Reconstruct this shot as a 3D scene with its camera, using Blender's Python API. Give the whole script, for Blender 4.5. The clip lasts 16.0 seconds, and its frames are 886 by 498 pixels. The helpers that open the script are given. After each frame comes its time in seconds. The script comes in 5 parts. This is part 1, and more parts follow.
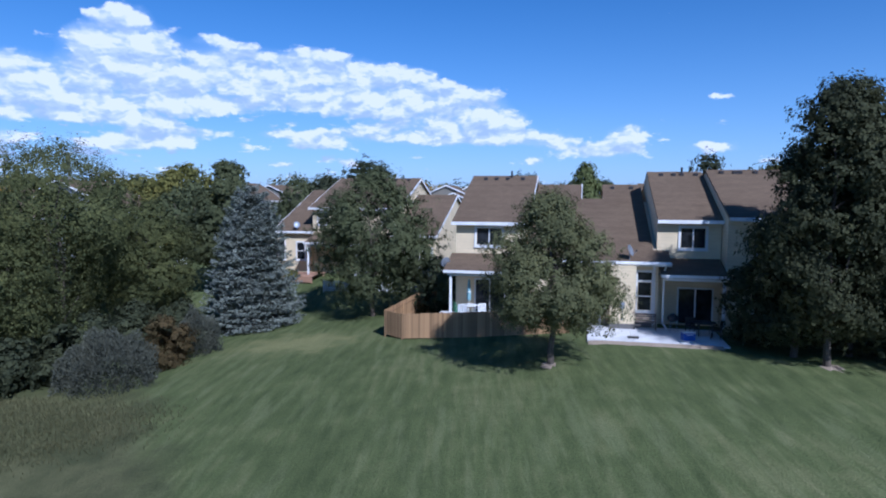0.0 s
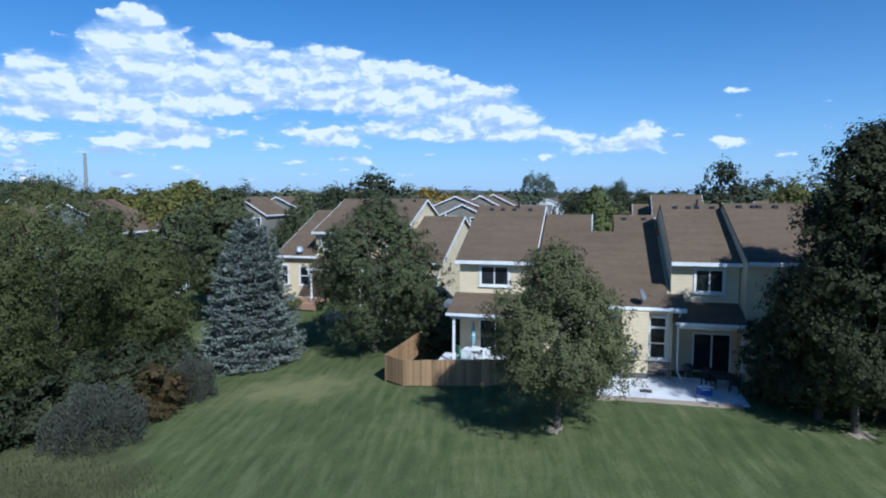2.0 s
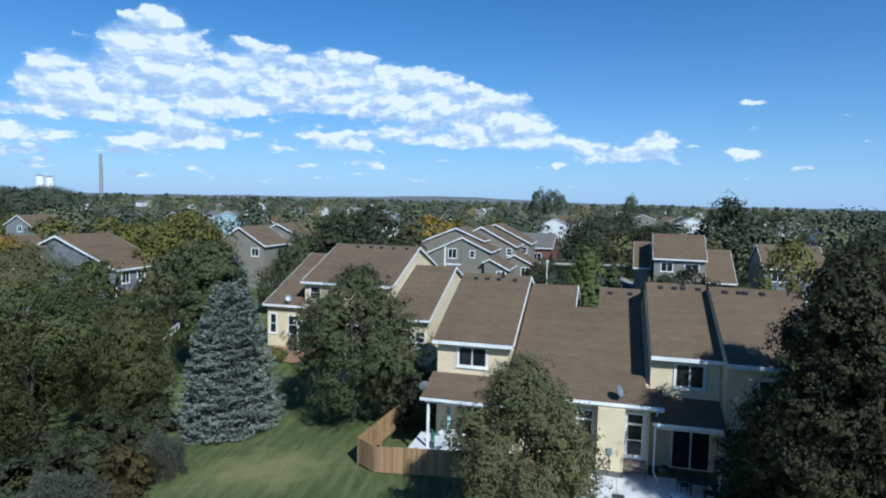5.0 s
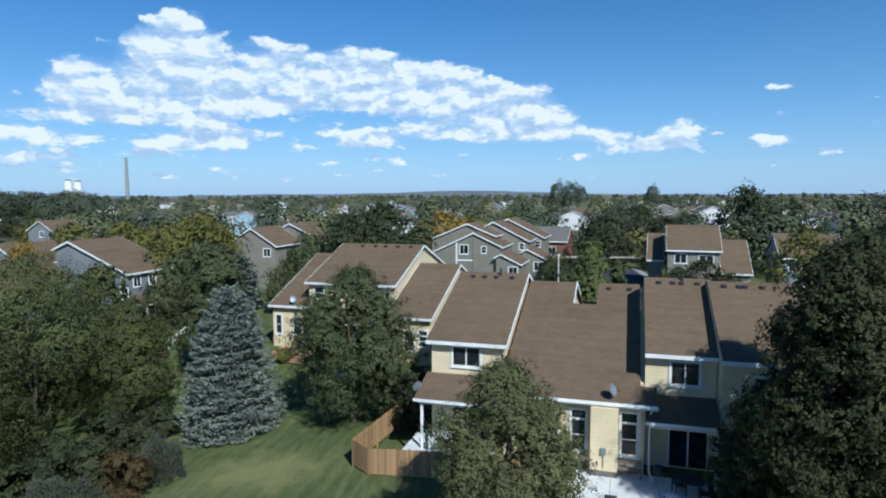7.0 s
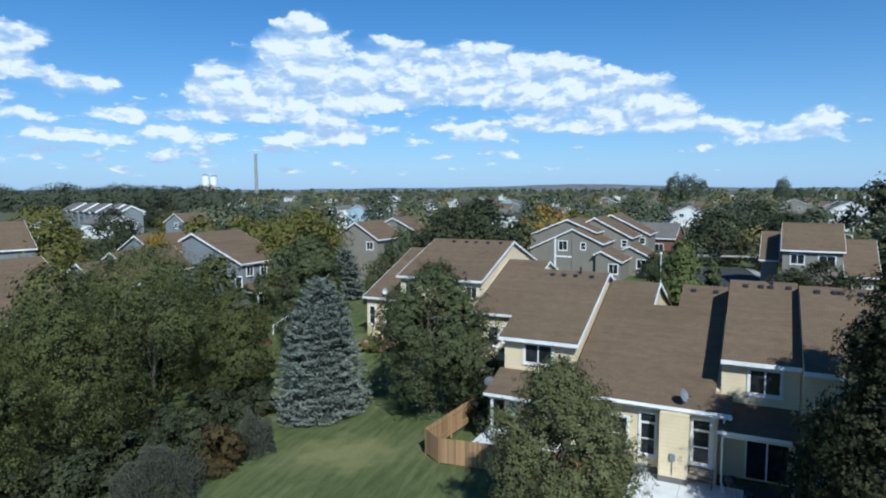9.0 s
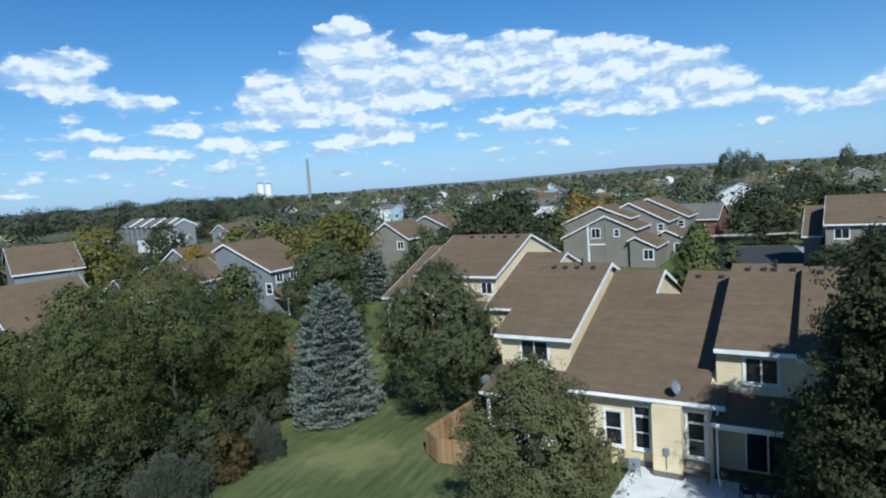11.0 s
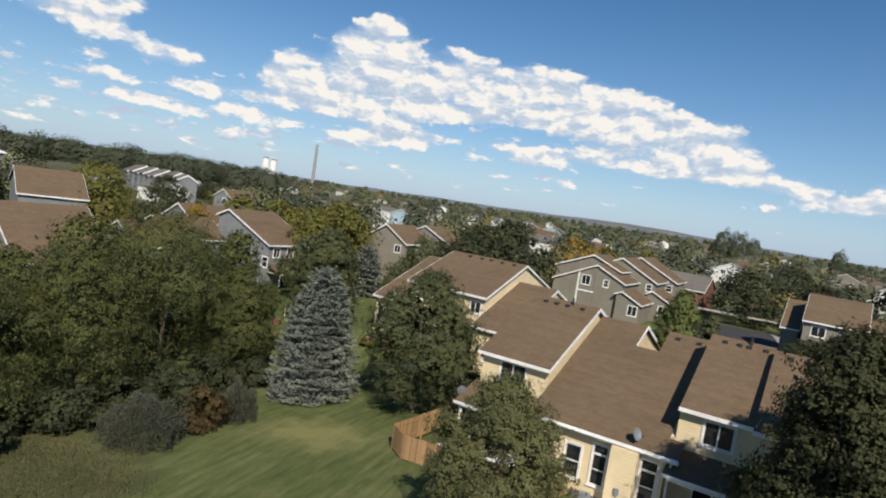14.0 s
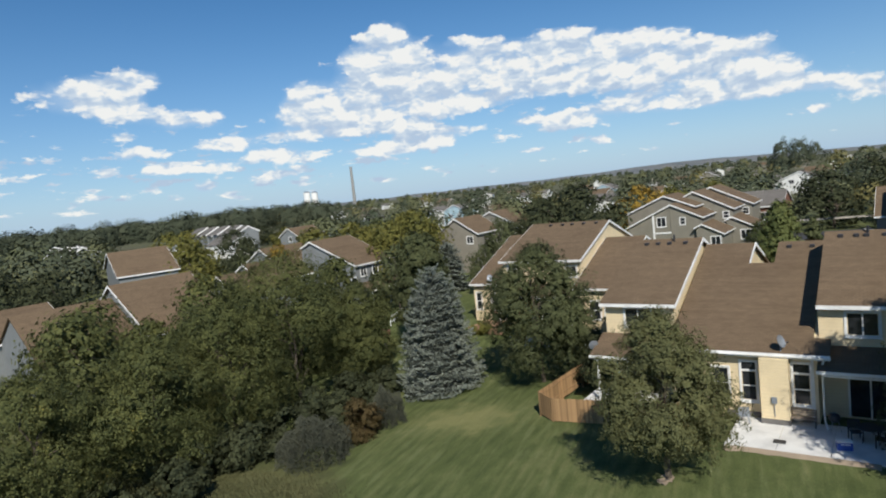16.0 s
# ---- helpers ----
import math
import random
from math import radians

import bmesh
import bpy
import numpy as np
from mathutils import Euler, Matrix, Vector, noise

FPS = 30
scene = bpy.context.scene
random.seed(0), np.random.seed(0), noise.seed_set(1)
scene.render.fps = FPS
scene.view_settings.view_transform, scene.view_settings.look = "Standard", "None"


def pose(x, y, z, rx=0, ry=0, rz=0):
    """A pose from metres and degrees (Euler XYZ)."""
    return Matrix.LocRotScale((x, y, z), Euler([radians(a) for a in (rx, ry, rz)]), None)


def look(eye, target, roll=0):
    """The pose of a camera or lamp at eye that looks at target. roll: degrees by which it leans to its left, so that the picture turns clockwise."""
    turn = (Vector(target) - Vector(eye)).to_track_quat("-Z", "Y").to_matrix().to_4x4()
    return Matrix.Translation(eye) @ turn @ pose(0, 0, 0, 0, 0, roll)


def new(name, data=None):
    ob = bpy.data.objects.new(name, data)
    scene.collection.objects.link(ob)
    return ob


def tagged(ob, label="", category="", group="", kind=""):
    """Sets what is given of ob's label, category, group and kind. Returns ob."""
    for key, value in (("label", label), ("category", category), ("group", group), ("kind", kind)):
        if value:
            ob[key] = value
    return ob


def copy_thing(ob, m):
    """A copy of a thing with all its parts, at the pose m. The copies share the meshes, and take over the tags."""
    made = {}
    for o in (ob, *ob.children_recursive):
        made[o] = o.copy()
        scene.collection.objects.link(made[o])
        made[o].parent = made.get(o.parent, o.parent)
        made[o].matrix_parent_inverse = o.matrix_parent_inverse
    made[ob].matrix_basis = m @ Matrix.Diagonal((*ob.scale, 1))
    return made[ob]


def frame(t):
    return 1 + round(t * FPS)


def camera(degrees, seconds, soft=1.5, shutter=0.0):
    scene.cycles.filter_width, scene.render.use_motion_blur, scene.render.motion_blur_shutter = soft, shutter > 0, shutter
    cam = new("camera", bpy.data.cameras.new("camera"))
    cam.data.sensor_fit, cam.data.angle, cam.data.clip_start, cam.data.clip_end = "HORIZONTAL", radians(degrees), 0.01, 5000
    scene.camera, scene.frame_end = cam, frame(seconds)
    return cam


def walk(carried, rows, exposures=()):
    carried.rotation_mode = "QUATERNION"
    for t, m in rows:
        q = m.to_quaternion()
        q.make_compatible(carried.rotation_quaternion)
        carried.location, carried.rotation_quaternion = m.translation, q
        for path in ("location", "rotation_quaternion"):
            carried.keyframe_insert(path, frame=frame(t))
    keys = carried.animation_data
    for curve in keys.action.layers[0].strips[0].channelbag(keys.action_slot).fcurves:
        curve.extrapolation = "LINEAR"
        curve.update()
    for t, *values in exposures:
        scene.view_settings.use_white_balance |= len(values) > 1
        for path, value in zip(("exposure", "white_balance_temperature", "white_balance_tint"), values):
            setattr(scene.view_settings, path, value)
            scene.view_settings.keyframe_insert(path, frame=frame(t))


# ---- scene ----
cam = camera(70.0, 16.0, soft=2.0)
PATH = [
    (0, (1.20, -9.23, 7.26), (0.39, 10.68, 5.61), 0.31),
    (0.5, (1.22, -8.65, 7.48), (0.01, 11.23, 5.71), 0.35),
    (1, (1.30, -8.13, 8.14), (-0.14, 11.75, 6.52), 0.69),
    (1.5, (1.46, -7.76, 8.84), (0.17, 12.13, 7.20), -0.02),
    (2, (1.71, -7.34, 9.69), (0.49, 12.54, 7.94), -0.02),
    (2.5, (1.96, -7.05, 10.46), (0.70, 12.82, 8.61), 0.56),
    (3, (2.19, -6.85, 11.24), (0.94, 13.03, 9.50), 0.14),
    (3.5, (2.45, -6.76, 12.11), (0.81, 13.10, 10.44), 0.48),
    (4, (2.74, -6.52, 12.91), (1.18, 13.34, 11.13), 0.35),
    (4.5, (3.12, -6.31, 13.74), (1.62, 13.54, 11.86), -0.55),
    (4.7, (3.27, -6.26, 13.85), (1.79, 13.63, 12.30), 1.20),
    (7, (5.27, -5.68, 14.23), (3.00, 14.11, 12.49), -0.18),
    (7.5, (5.80, -5.54, 14.23), (3.89, 14.30, 12.60), -0.47),
    (8, (6.17, -5.66, 14.28), (3.59, 14.11, 12.67), -0.15),
    (8.5, (6.93, -5.85, 14.33), (2.36, 13.54, 12.61), 0.79),
    (9, (7.57, -6.05, 14.53), (1.86, 13.02, 12.60), -0.22),
    (9.2, (7.90, -5.96, 14.48), (1.75, 12.97, 12.57), -1.01),
    (11.3, (11.37, -4.63, 14.75), (3.97, 13.83, 12.67), -3.96),
    (11.4, (11.39, -4.86, 14.73), (4.38, 13.79, 12.94), 5.00),
    (11.5, (11.41, -5.09, 14.71), (4.81, 13.73, 13.20), 11.80),
    (12, (11.90, -4.97, 14.59), (5.54, 13.92, 13.00), 14.12),
    (12.5, (11.98, -5.08, 14.59), (5.58, 13.81, 13.10), 11.92),
    (13, (11.70, -5.60, 14.70), (4.91, 13.16, 13.35), 10.38),
    (13.5, (11.37, -6.32, 14.73), (4.38, 12.35, 13.23), 9.64),
    (14, (10.84, -6.98, 14.62), (3.80, 11.67, 13.04), 8.81),
    (14.5, (10.15, -7.80, 14.16), (2.91, 10.76, 12.43), 8.73),
    (15, (9.58, -8.57, 14.31), (1.91, 9.79, 12.35), 7.37),
    (15.2, (9.33, -8.90, 14.23), (1.47, 9.37, 12.13), 6.97),
    (15.3, (9.21, -9.06, 14.19), (1.26, 9.16, 12.02), 2.00),
    (15.4, (9.09, -9.23, 14.15), (1.04, 8.94, 11.91), -3.20),
    (15.5, (8.97, -9.39, 14.12), (0.82, 8.73, 11.80), -5.23),
    (16, (8.78, -10.10, 14.01), (0.19, 7.87, 12.18), -6.18),
]
# The clip's white balance drifts from cool to warm on the way.
walk(cam, [(t, look(eye, target, roll)) for t, eye, target, roll in PATH],
     exposures=[(0.0, 0.04, 4930, 19), (1.5, 0.04, 5040, 10), (4.5, 0.06, 5260, 5), (7.0, 0.07, 5490, 4), (9.0, 0.07, 5440, 4), (11.4, 0.05, 5590, 3), (12.5, 0.05, 6180, 8), (14.0, 0.08, 6960, 11), (16.0, 0.04, 6530, 8)])

# ---- world, sun ----
SUN_AZ, SUN_EL = 150.0, 41.0  # degrees clockwise from +y, degrees above the horizon
sun = new("sun", bpy.data.lights.new("sun", "SUN"))
sun.data.energy, sun.data.angle, sun.data.color = 5.0, radians(0.53), (1.0, 0.95, 0.87)
a, e = radians(SUN_AZ), radians(SUN_EL)
sun.matrix_world = look((40, -60, 60), Vector((40, -60, 60)) - Vector((math.sin(a) * math.cos(e), math.cos(a) * math.cos(e), math.sin(e))))


class Graph:
    """A short way to write node trees."""

    def __init__(self, tree):
        self.tree = tree
        tree.nodes.clear()

    def node(self, kind, ins=None, **props):
        n = self.tree.nodes.new(kind)
        for k, v in props.items():
            setattr(n, k, v)
        for k, v in (ins or {}).items():
            if isinstance(v, bpy.types.NodeSocket):
                self.tree.links.new(v, n.inputs[k])
            elif v is not None:
                n.inputs[k].default_value = v
        return n

    def math(self, op, x, y=None, z=None, clamp=False):
        n = self.node("ShaderNodeMath", {0: x, 1: y, 2: z}, operation=op)
        n.use_clamp = clamp
        return n.outputs[0]

    def ramp(self, fac, *stops):
        n = self.node("ShaderNodeValToRGB", {0: fac})
        cr = n.color_ramp
        while len(cr.elements) < len(stops):
            cr.elements.new(0.5)
        for el, (p, c) in zip(cr.elements, stops):
            el.position, el.color = p, (*c, 1) if len(c) == 3 else c
        return n.outputs[0]

    def mix(self, fac, c1, c2, blend="MIX"):
        n = self.node("ShaderNodeMix", data_type="RGBA", blend_type=blend)
        for sock, v in ((n.inputs[0], fac), (n.inputs[6], c1), (n.inputs[7], c2)):
            if isinstance(v, bpy.types.NodeSocket):
                self.tree.links.new(v, sock)
            else:
                sock.default_value = v if not isinstance(v, tuple) or len(v) == 4 else (*v, 1)
        return n.outputs[2]

    def noise(self, vec, scale, detail=3.0, rough=0.55, dims="3D"):
        return self.node("ShaderNodeTexNoise", {"Vector": vec, "Scale": scale, "Detail": detail, "Roughness": rough}, noise_dimensions=dims).outputs[0]


world = bpy.data.worlds.new("world")
scene.world = world
world.use_nodes = True
g = Graph(world.node_tree)
sky = g.node("ShaderNodeTexSky", sky_type="NISHITA", sun_disc=False, sun_elevation=radians(SUN_EL), sun_rotation=radians(SUN_AZ), altitude=1600.0, air_density=1.0, dust_density=0.5, ozone_density=3.0)
blue = g.node("ShaderNodeHueSaturation", {"Hue": 0.5, "Saturation": 1.3, "Value": 0.105, "Color": sky.outputs[0]}).outputs[0]
haze = g.math("POWER", 2.718, g.math("MULTIPLY", g.math("MAXIMUM", g.node("ShaderNodeSeparateXYZ", {0: g.node("ShaderNodeTexCoord").outputs["Generated"]}).outputs[2], 0.0), -7.0))
blue = g.mix(g.math("MULTIPLY", haze, 0.8), blue, (0.36, 0.55, 0.82))
# Fair-weather cumulus: heads of the bank and stray clouds by bearing, height and half-extents in degrees, broken up by noise.
HEADS = [
    (-28.7, 13.8, 1.9, 1.2), (-31.7, 12.0, 1.9, 0.9), (-27.6, 12.3, 2.9, 1.2), (-28.4, 10.7, 3.2, 0.8), (-36.4, 9.2, 1.8, 1.5), (-32.7, 9.1, 2.6, 1.3),
    (-35.2, 7.8, 4.2, 0.8), (-25.8, 8.9, 4.0, 1.1), (-20.8, 11.0, 3.4, 1.5), (-21.7, 12.8, 1.3, 0.4), (-13.8, 11.2, 3.1, 1.4), (-17.3, 9.9, 3.6, 1.3),
    (-8.1, 10.3, 3.6, 1.4), (-4.0, 10.7, 1.0, 0.35), (-11.8, 8.8, 6.0, 1.5), (-5.9, 8.3, 5.4, 1.6), (-0.2, 8.0, 3.6, 1.4), (1.6, 6.9, 3.3, 0.7),
    (-33.5, 6.2, 7.0, 0.75), (-23.8, 7.4, 6.5, 0.8), (-7.8, 5.7, 3.4, 0.7), (-2.5, 5.4, 5.2, 0.95), (2.6, 5.5, 3.7, 0.75), (6.8, 5.0, 2.2, 0.6),
]
STRAYS = [
    (-28.3, 4.2, 4.5, 0.5), (-13.3, 4.4, 2.4, 0.35), (-13.6, 5.3, 1.7, 0.4), (-16.8, 5.3, 1.2, 0.3), (11.9, 4.1, 3.4, 0.6), (13.9, 5.6, 1.5, 0.55),
    (-39.1, 4.6, 2.0, 0.5), (-43.6, 5.8, 2.0, 0.45), (-46.0, 8.1, 2.4, 0.7), (-39.4, 2.9, 2.5, 0.35), (-46.6, 4.1, 3.2, 0.4), (-45.3, 2.4, 0.9, 0.4),
    (-51.0, 9.3, 1.3, 0.8), (-49.6, 11.3, 1.5, 0.6), (-53.4, 10.2, 3.0, 1.2), (-50.3, 5.6, 1.5, 0.4),
    (-10.8, 2.9, 0.9, 0.3), (5.5, 3.1, 0.9, 0.3), (-16.6, 2.7, 1.1, 0.2), (-24.8, 5.2, 3.0, 0.4), (20.6, 4.2, 1.6, 0.4), (21.0, 8.2, 0.7, 0.2),
]
way = g.node("ShaderNodeSeparateXYZ", {0: g.node("ShaderNodeTexCoord").outputs["Generated"]})
bearing = g.math("MULTIPLY", g.math("ARCTAN2", way.outputs[0], way.outputs[1]), 57.2958)
height = g.math("MULTIPLY", g.math("ARCSINE", way.outputs[2]), 57.2958)
flat = g.node("ShaderNodeCombineXYZ", {0: bearing, 1: height, 2: 0.0}).outputs[0]
warp = g.node("ShaderNodeTexNoise", {"Vector": flat, "Scale": 0.55, "Detail": 3.0, "Roughness": 0.6}).outputs[1]
warp = g.node("ShaderNodeVectorMath", {0: warp, 1: (0.5, 0.5, 0.5)}, operation="SUBTRACT").outputs[0]
spot = g.node("ShaderNodeVectorMath", {0: warp, 1: (2.0, 0.9, 0.0), 2: flat}, operation="MULTIPLY_ADD").outputs[0]


def puffs(at):
    """Cauliflower heads: round cells with finer billows on them."""
    cells = g.node("ShaderNodeTexVoronoi", {"Vector": g.node("ShaderNodeMapping", {"Vector": at, "Scale": (0.3, 0.62, 1.0)}).outputs[0], "Scale": 1.0, "Smoothness": 0.3, "Detail": 2.0, "Roughness": 0.6, "Lacunarity": 2.4}, feature="SMOOTH_F1").outputs[0]
    fine = g.noise(g.node("ShaderNodeMapping", {"Vector": at, "Scale": (0.42, 0.85, 1.0)}).outputs[0], 1.0, 8, 0.53)
    return g.math("ADD", g.math("MULTIPLY", g.math("SUBTRACT", 0.72, cells), 1.25), g.math("MULTIPLY", g.math("SUBTRACT", fine, 0.5), 1.4))


def cloud_body(lift):
    """The bank without its billows, and the billows, at a spot that is lift degrees higher."""
    at = g.node("ShaderNodeVectorMath", {0: spot, 1: (lift * 0.6, lift, 0.0)}, operation="ADD").outputs[0]
    core = -0.36
    for az, el, rx, ry in HEADS + [(a, e, 1.25 * w, 1.3 * h) for a, e, w, h in STRAYS]:
        q = g.node("ShaderNodeVectorMath", {0: at, 1: (1 / rx, 1 / ry, 0.0), 2: (-az / rx, -el / ry, 0.0)}, operation="MULTIPLY_ADD").outputs[0]
        core = g.math("ADD", core, g.math("POWER", 0.42, g.node("ShaderNodeVectorMath", {0: q, 1: q}, operation="DOT_PRODUCT").outputs[1]))
    return g.math("MULTIPLY", g.math("MINIMUM", core, 0.55), 1.15), puffs(at)


far_sky = g.noise(g.node("ShaderNodeMapping", {"Vector": flat, "Scale": (0.34, 1.05, 1.0)}).outputs[0], 1.0, 6, 0.6)
band = g.ramp(g.math("MULTIPLY", height, 0.02), (0.0, (0, 0, 0)), (0.025, (0.7, 0.7, 0.7)), (0.1, (0.85, 0.85, 0.85)), (0.17, (0.45, 0.45, 0.45)), (0.3, (0.0, 0.0, 0.0)))
west = g.node("ShaderNodeMapRange", {0: bearing, 1: 8.0, 2: -36.0, 3: 0.62, 4: 0.52}).outputs[0]
loose = g.math("MULTIPLY", g.math("SUBTRACT", far_sky, west), g.math("MULTIPLY", band, 5.0))
loose = g.math("SUBTRACT", loose, g.math("MULTIPLY", g.math("SUBTRACT", 0.85, band), 0.8))
(core, billow), (core_up, billow_up) = cloud_body(0.0), cloud_body(0.7)
here = g.math("ADD", core, g.math("MULTIPLY", billow, 0.58))
body = g.math("MAXIMUM", here, loose)
cover = g.node("ShaderNodeMapRange", {0: body, 1: -0.05, 2: 0.3, 3: 0.0, 4: 1.0}, interpolation_type="SMOOTHSTEP").outputs[0]
# a thin milky veil fills the gaps inside the bank
veil = g.node("ShaderNodeMapRange", {0: core, 1: 0.0, 2: 0.7, 3: 0.0, 4: 0.6}, interpolation_type="SMOOTHSTEP").outputs[0]
relief = g.math("ADD", g.math("MULTIPLY", g.math("SUBTRACT", billow, billow_up), 0.8), g.math("MULTIPLY", g.math("SUBTRACT", core, core_up), 0.4))
tone = g.ramp(g.math("ADD", relief, 0.41), (0.0, (0.5, 0.62, 0.8)), (0.3, (0.64, 0.74, 0.87)), (0.47, (0.8, 0.86, 0.93)), (0.66, (1.0, 0.99, 0.97)))
clouded = g.mix(veil, blue, (0.5, 0.66, 0.88))
clouded = g.mix(g.math("MULTIPLY", cover, 0.93), clouded, tone)
back = g.node("ShaderNodeBackground", {"Color": clouded, "Strength": 0.89})
g.node("ShaderNodeOutputWorld", {0: back.outputs[0]})

# ---- materials ----
def material(name):
    m = bpy.data.materials.new(name)
    m.use_nodes = True
    return m, Graph(m.node_tree)


def finish(g, color, rough=0.8, metal=0.0, bump=None, strength=0.3, dist=0.02, spec=0.3):
    ins = {"Base Color": color, "Roughness": rough, "Metallic": metal, "Specular IOR Level": spec}
    if bump is not None:
        ins["Normal"] = g.node("ShaderNodeBump", {"Height": bump, "Strength": strength, "Distance": dist}).outputs[0]
    s = g.node("ShaderNodeBsdfPrincipled", ins)
    g.node("ShaderNodeOutputMaterial", {0: s.outputs[0]})


def obj(g):
    return g.node("ShaderNodeTexCoord").outputs["Object"]


def place(g):
    return g.node("ShaderNodeNewGeometry").outputs["Position"]


def painted(name, c, rough=0.6, wear=0.12, scale=3.0):
    """Paint with faint stains and grain."""
    m, g = material(name)
    n1, n2 = g.noise(obj(g), scale * 0.3, 4), g.noise(obj(g), scale * 12, 3)
    f = g.math("ADD", g.math("MULTIPLY", n1, 0.7), g.math("MULTIPLY", n2, 0.3))
    dark = tuple(v * (1 - 2.2 * wear) for v in c)
    finish(g, g.ramp(f, (0.35, dark), (0.6, c)), rough, bump=n2, strength=0.15, dist=0.005)
    return m


def siding(name, c):
    """Painted lap boards: a shallow step every 0.2 m."""
    m, g = material(name)
    sep = g.node("ShaderNodeSeparateXYZ", {0: obj(g)})
    lap = g.math("FRACT", g.math("MULTIPLY", sep.outputs[2], 5.0))
    n1, n2 = g.noise(obj(g), 0.7, 4), g.noise(obj(g), 30, 3)
    f = g.math("ADD", g.math("MULTIPLY", n1, 0.75), g.math("MULTIPLY", n2, 0.25))
    base = g.ramp(f, (0.3, tuple(v * 0.82 for v in c)), (0.65, c))
    line = g.ramp(lap, (0.0, (0.62, 0.6, 0.58)), (0.09, (1, 1, 1)))
    finish(g, g.mix(0.8, base, g.mix(1.0, base, line, "MULTIPLY")), 0.75, bump=g.math("ADD", lap, g.math("MULTIPLY", n2, 0.2)), strength=0.5, dist=0.02)
    return m


def shingles(name, c1, c2):
    """Asphalt shingles: courses along the slope, tabs that vary, dark streaks."""
    m, g = material(name)
    br = g.node("ShaderNodeTexBrick", {"Vector": g.node("ShaderNodeMapping", {"Vector": obj(g)}).outputs[0], "Scale": 1.0, "Mortar Size": 0.012, "Brick Width": 0.32, "Row Height": 0.15, "Color1": (*c1, 1), "Color2": (*c2, 1), "Mortar": (*[v * 0.8 for v in c1], 1), "Bias": 0.0})
    n1, n2, n3 = g.noise(obj(g), 0.25, 4), g.noise(obj(g), 1.6, 4), g.noise(obj(g), 60, 2)
    st = g.noise(g.node("ShaderNodeMapping", {"Vector": obj(g), "Scale": (0.12, 1.6, 1.6)}).outputs[0], 1.3, 3)
    f = g.math("ADD", g.math("MULTIPLY", n1, 0.35), g.math("ADD", g.math("MULTIPLY", n2, 0.3), g.math("MULTIPLY", st, 0.35)))
    tone = g.ramp(f, (0.36, (0.82, 0.81, 0.8)), (0.5, (1, 1, 1)), (0.64, (1.15, 1.14, 1.12)))
    grit = g.ramp(n3, (0.3, (0.8, 0.8, 0.8)), (0.7, (1.15, 1.15, 1.15)))
    finish(g, g.mix(1.0, g.mix(1.0, br.outputs[0], tone, "MULTIPLY"), grit, "MULTIPLY"), 0.9, bump=g.math("ADD", br.outputs[1], g.math("MULTIPLY", n3, -0.3)), strength=0.25, dist=0.008, spec=0.12)
    return m


def leafy(name, c1, c2, c3=None, trans=0.35, turn=0.88):
    """Leaves: each one takes its own shade; light also comes through them."""
    m, g = material(name)
    r = g.node("ShaderNodeNewGeometry").outputs["Random Per Island"]
    patch, wide = g.noise(place(g), 1.1, 3), g.noise(place(g), 0.35, 2)
    f = g.math("ADD", g.math("MULTIPLY", r, 0.28), g.math("ADD", g.math("MULTIPLY", patch, 0.55), g.math("MULTIPLY", g.math("SUBTRACT", wide, 0.45), 0.6)))
    stops = [(0.2, c1), (min(0.75, turn - 0.1), c2)] + ([(turn, c3)] if c3 else [])
    col = g.ramp(f, *stops)
    d = g.node("ShaderNodeBsdfPrincipled", {"Base Color": col, "Roughness": 0.75, "Specular IOR Level": 0.12})
    t = g.node("ShaderNodeBsdfTranslucent", {"Color": col})
    mx = g.node("ShaderNodeMixShader", {0: trans, 1: d.outputs[0], 2: t.outputs[0]})
    g.node("ShaderNodeOutputMaterial", {0: mx.outputs[0]})
    return m


def bark(name, c):
    m, g = material(name)
    st = g.noise(g.node("ShaderNodeMapping", {"Vector": obj(g), "Scale": (6, 6, 1)}).outputs[0], 4, 4)
    finish(g, g.ramp(st, (0.35, tuple(v * 0.5 for v in c)), (0.65, c)), 0.9, bump=st, strength=0.7, dist=0.03)
    return m


def planks(name, c, scale=1.0):
    m, g = material(name)
    r = g.node("ShaderNodeObjectInfo").outputs["Random"]
    grain = g.noise(g.node("ShaderNodeMapping", {"Vector": obj(g), "Scale": (14, 14, 1.2)}).outputs[0], 3 * scale, 4)
    f = g.math("ADD", g.math("MULTIPLY", r, 0.5), g.math("MULTIPLY", grain, 0.5))
    finish(g, g.ramp(f, (0.2, tuple(v * 0.6 for v in c)), (0.8, tuple(v * 1.15 for v in c))), 0.8, bump=grain, strength=0.3, dist=0.01)
    return m


def plain(name, c, rough=0.5, metal=0.0, spec=0.4):
    m, g = material(name)
    n = g.noise(obj(g), 9, 4)
    finish(g, g.ramp(n, (0.3, tuple(v * 0.8 for v in c)), (0.65, c)), rough, metal, bump=n, strength=0.08, dist=0.004, spec=spec)
    return m


def pane_glass(name):
    """Window glass before a dark room: dark behind, a mirror-like skin."""
    m, g = material(name)
    n = g.noise(obj(g), 2.0, 2)
    finish(g, g.ramp(n, (0.35, (0.012, 0.014, 0.017)), (0.7, (0.03, 0.033, 0.038))), 0.08, bump=n, strength=0.02, dist=0.01, spec=0.35)
    return m


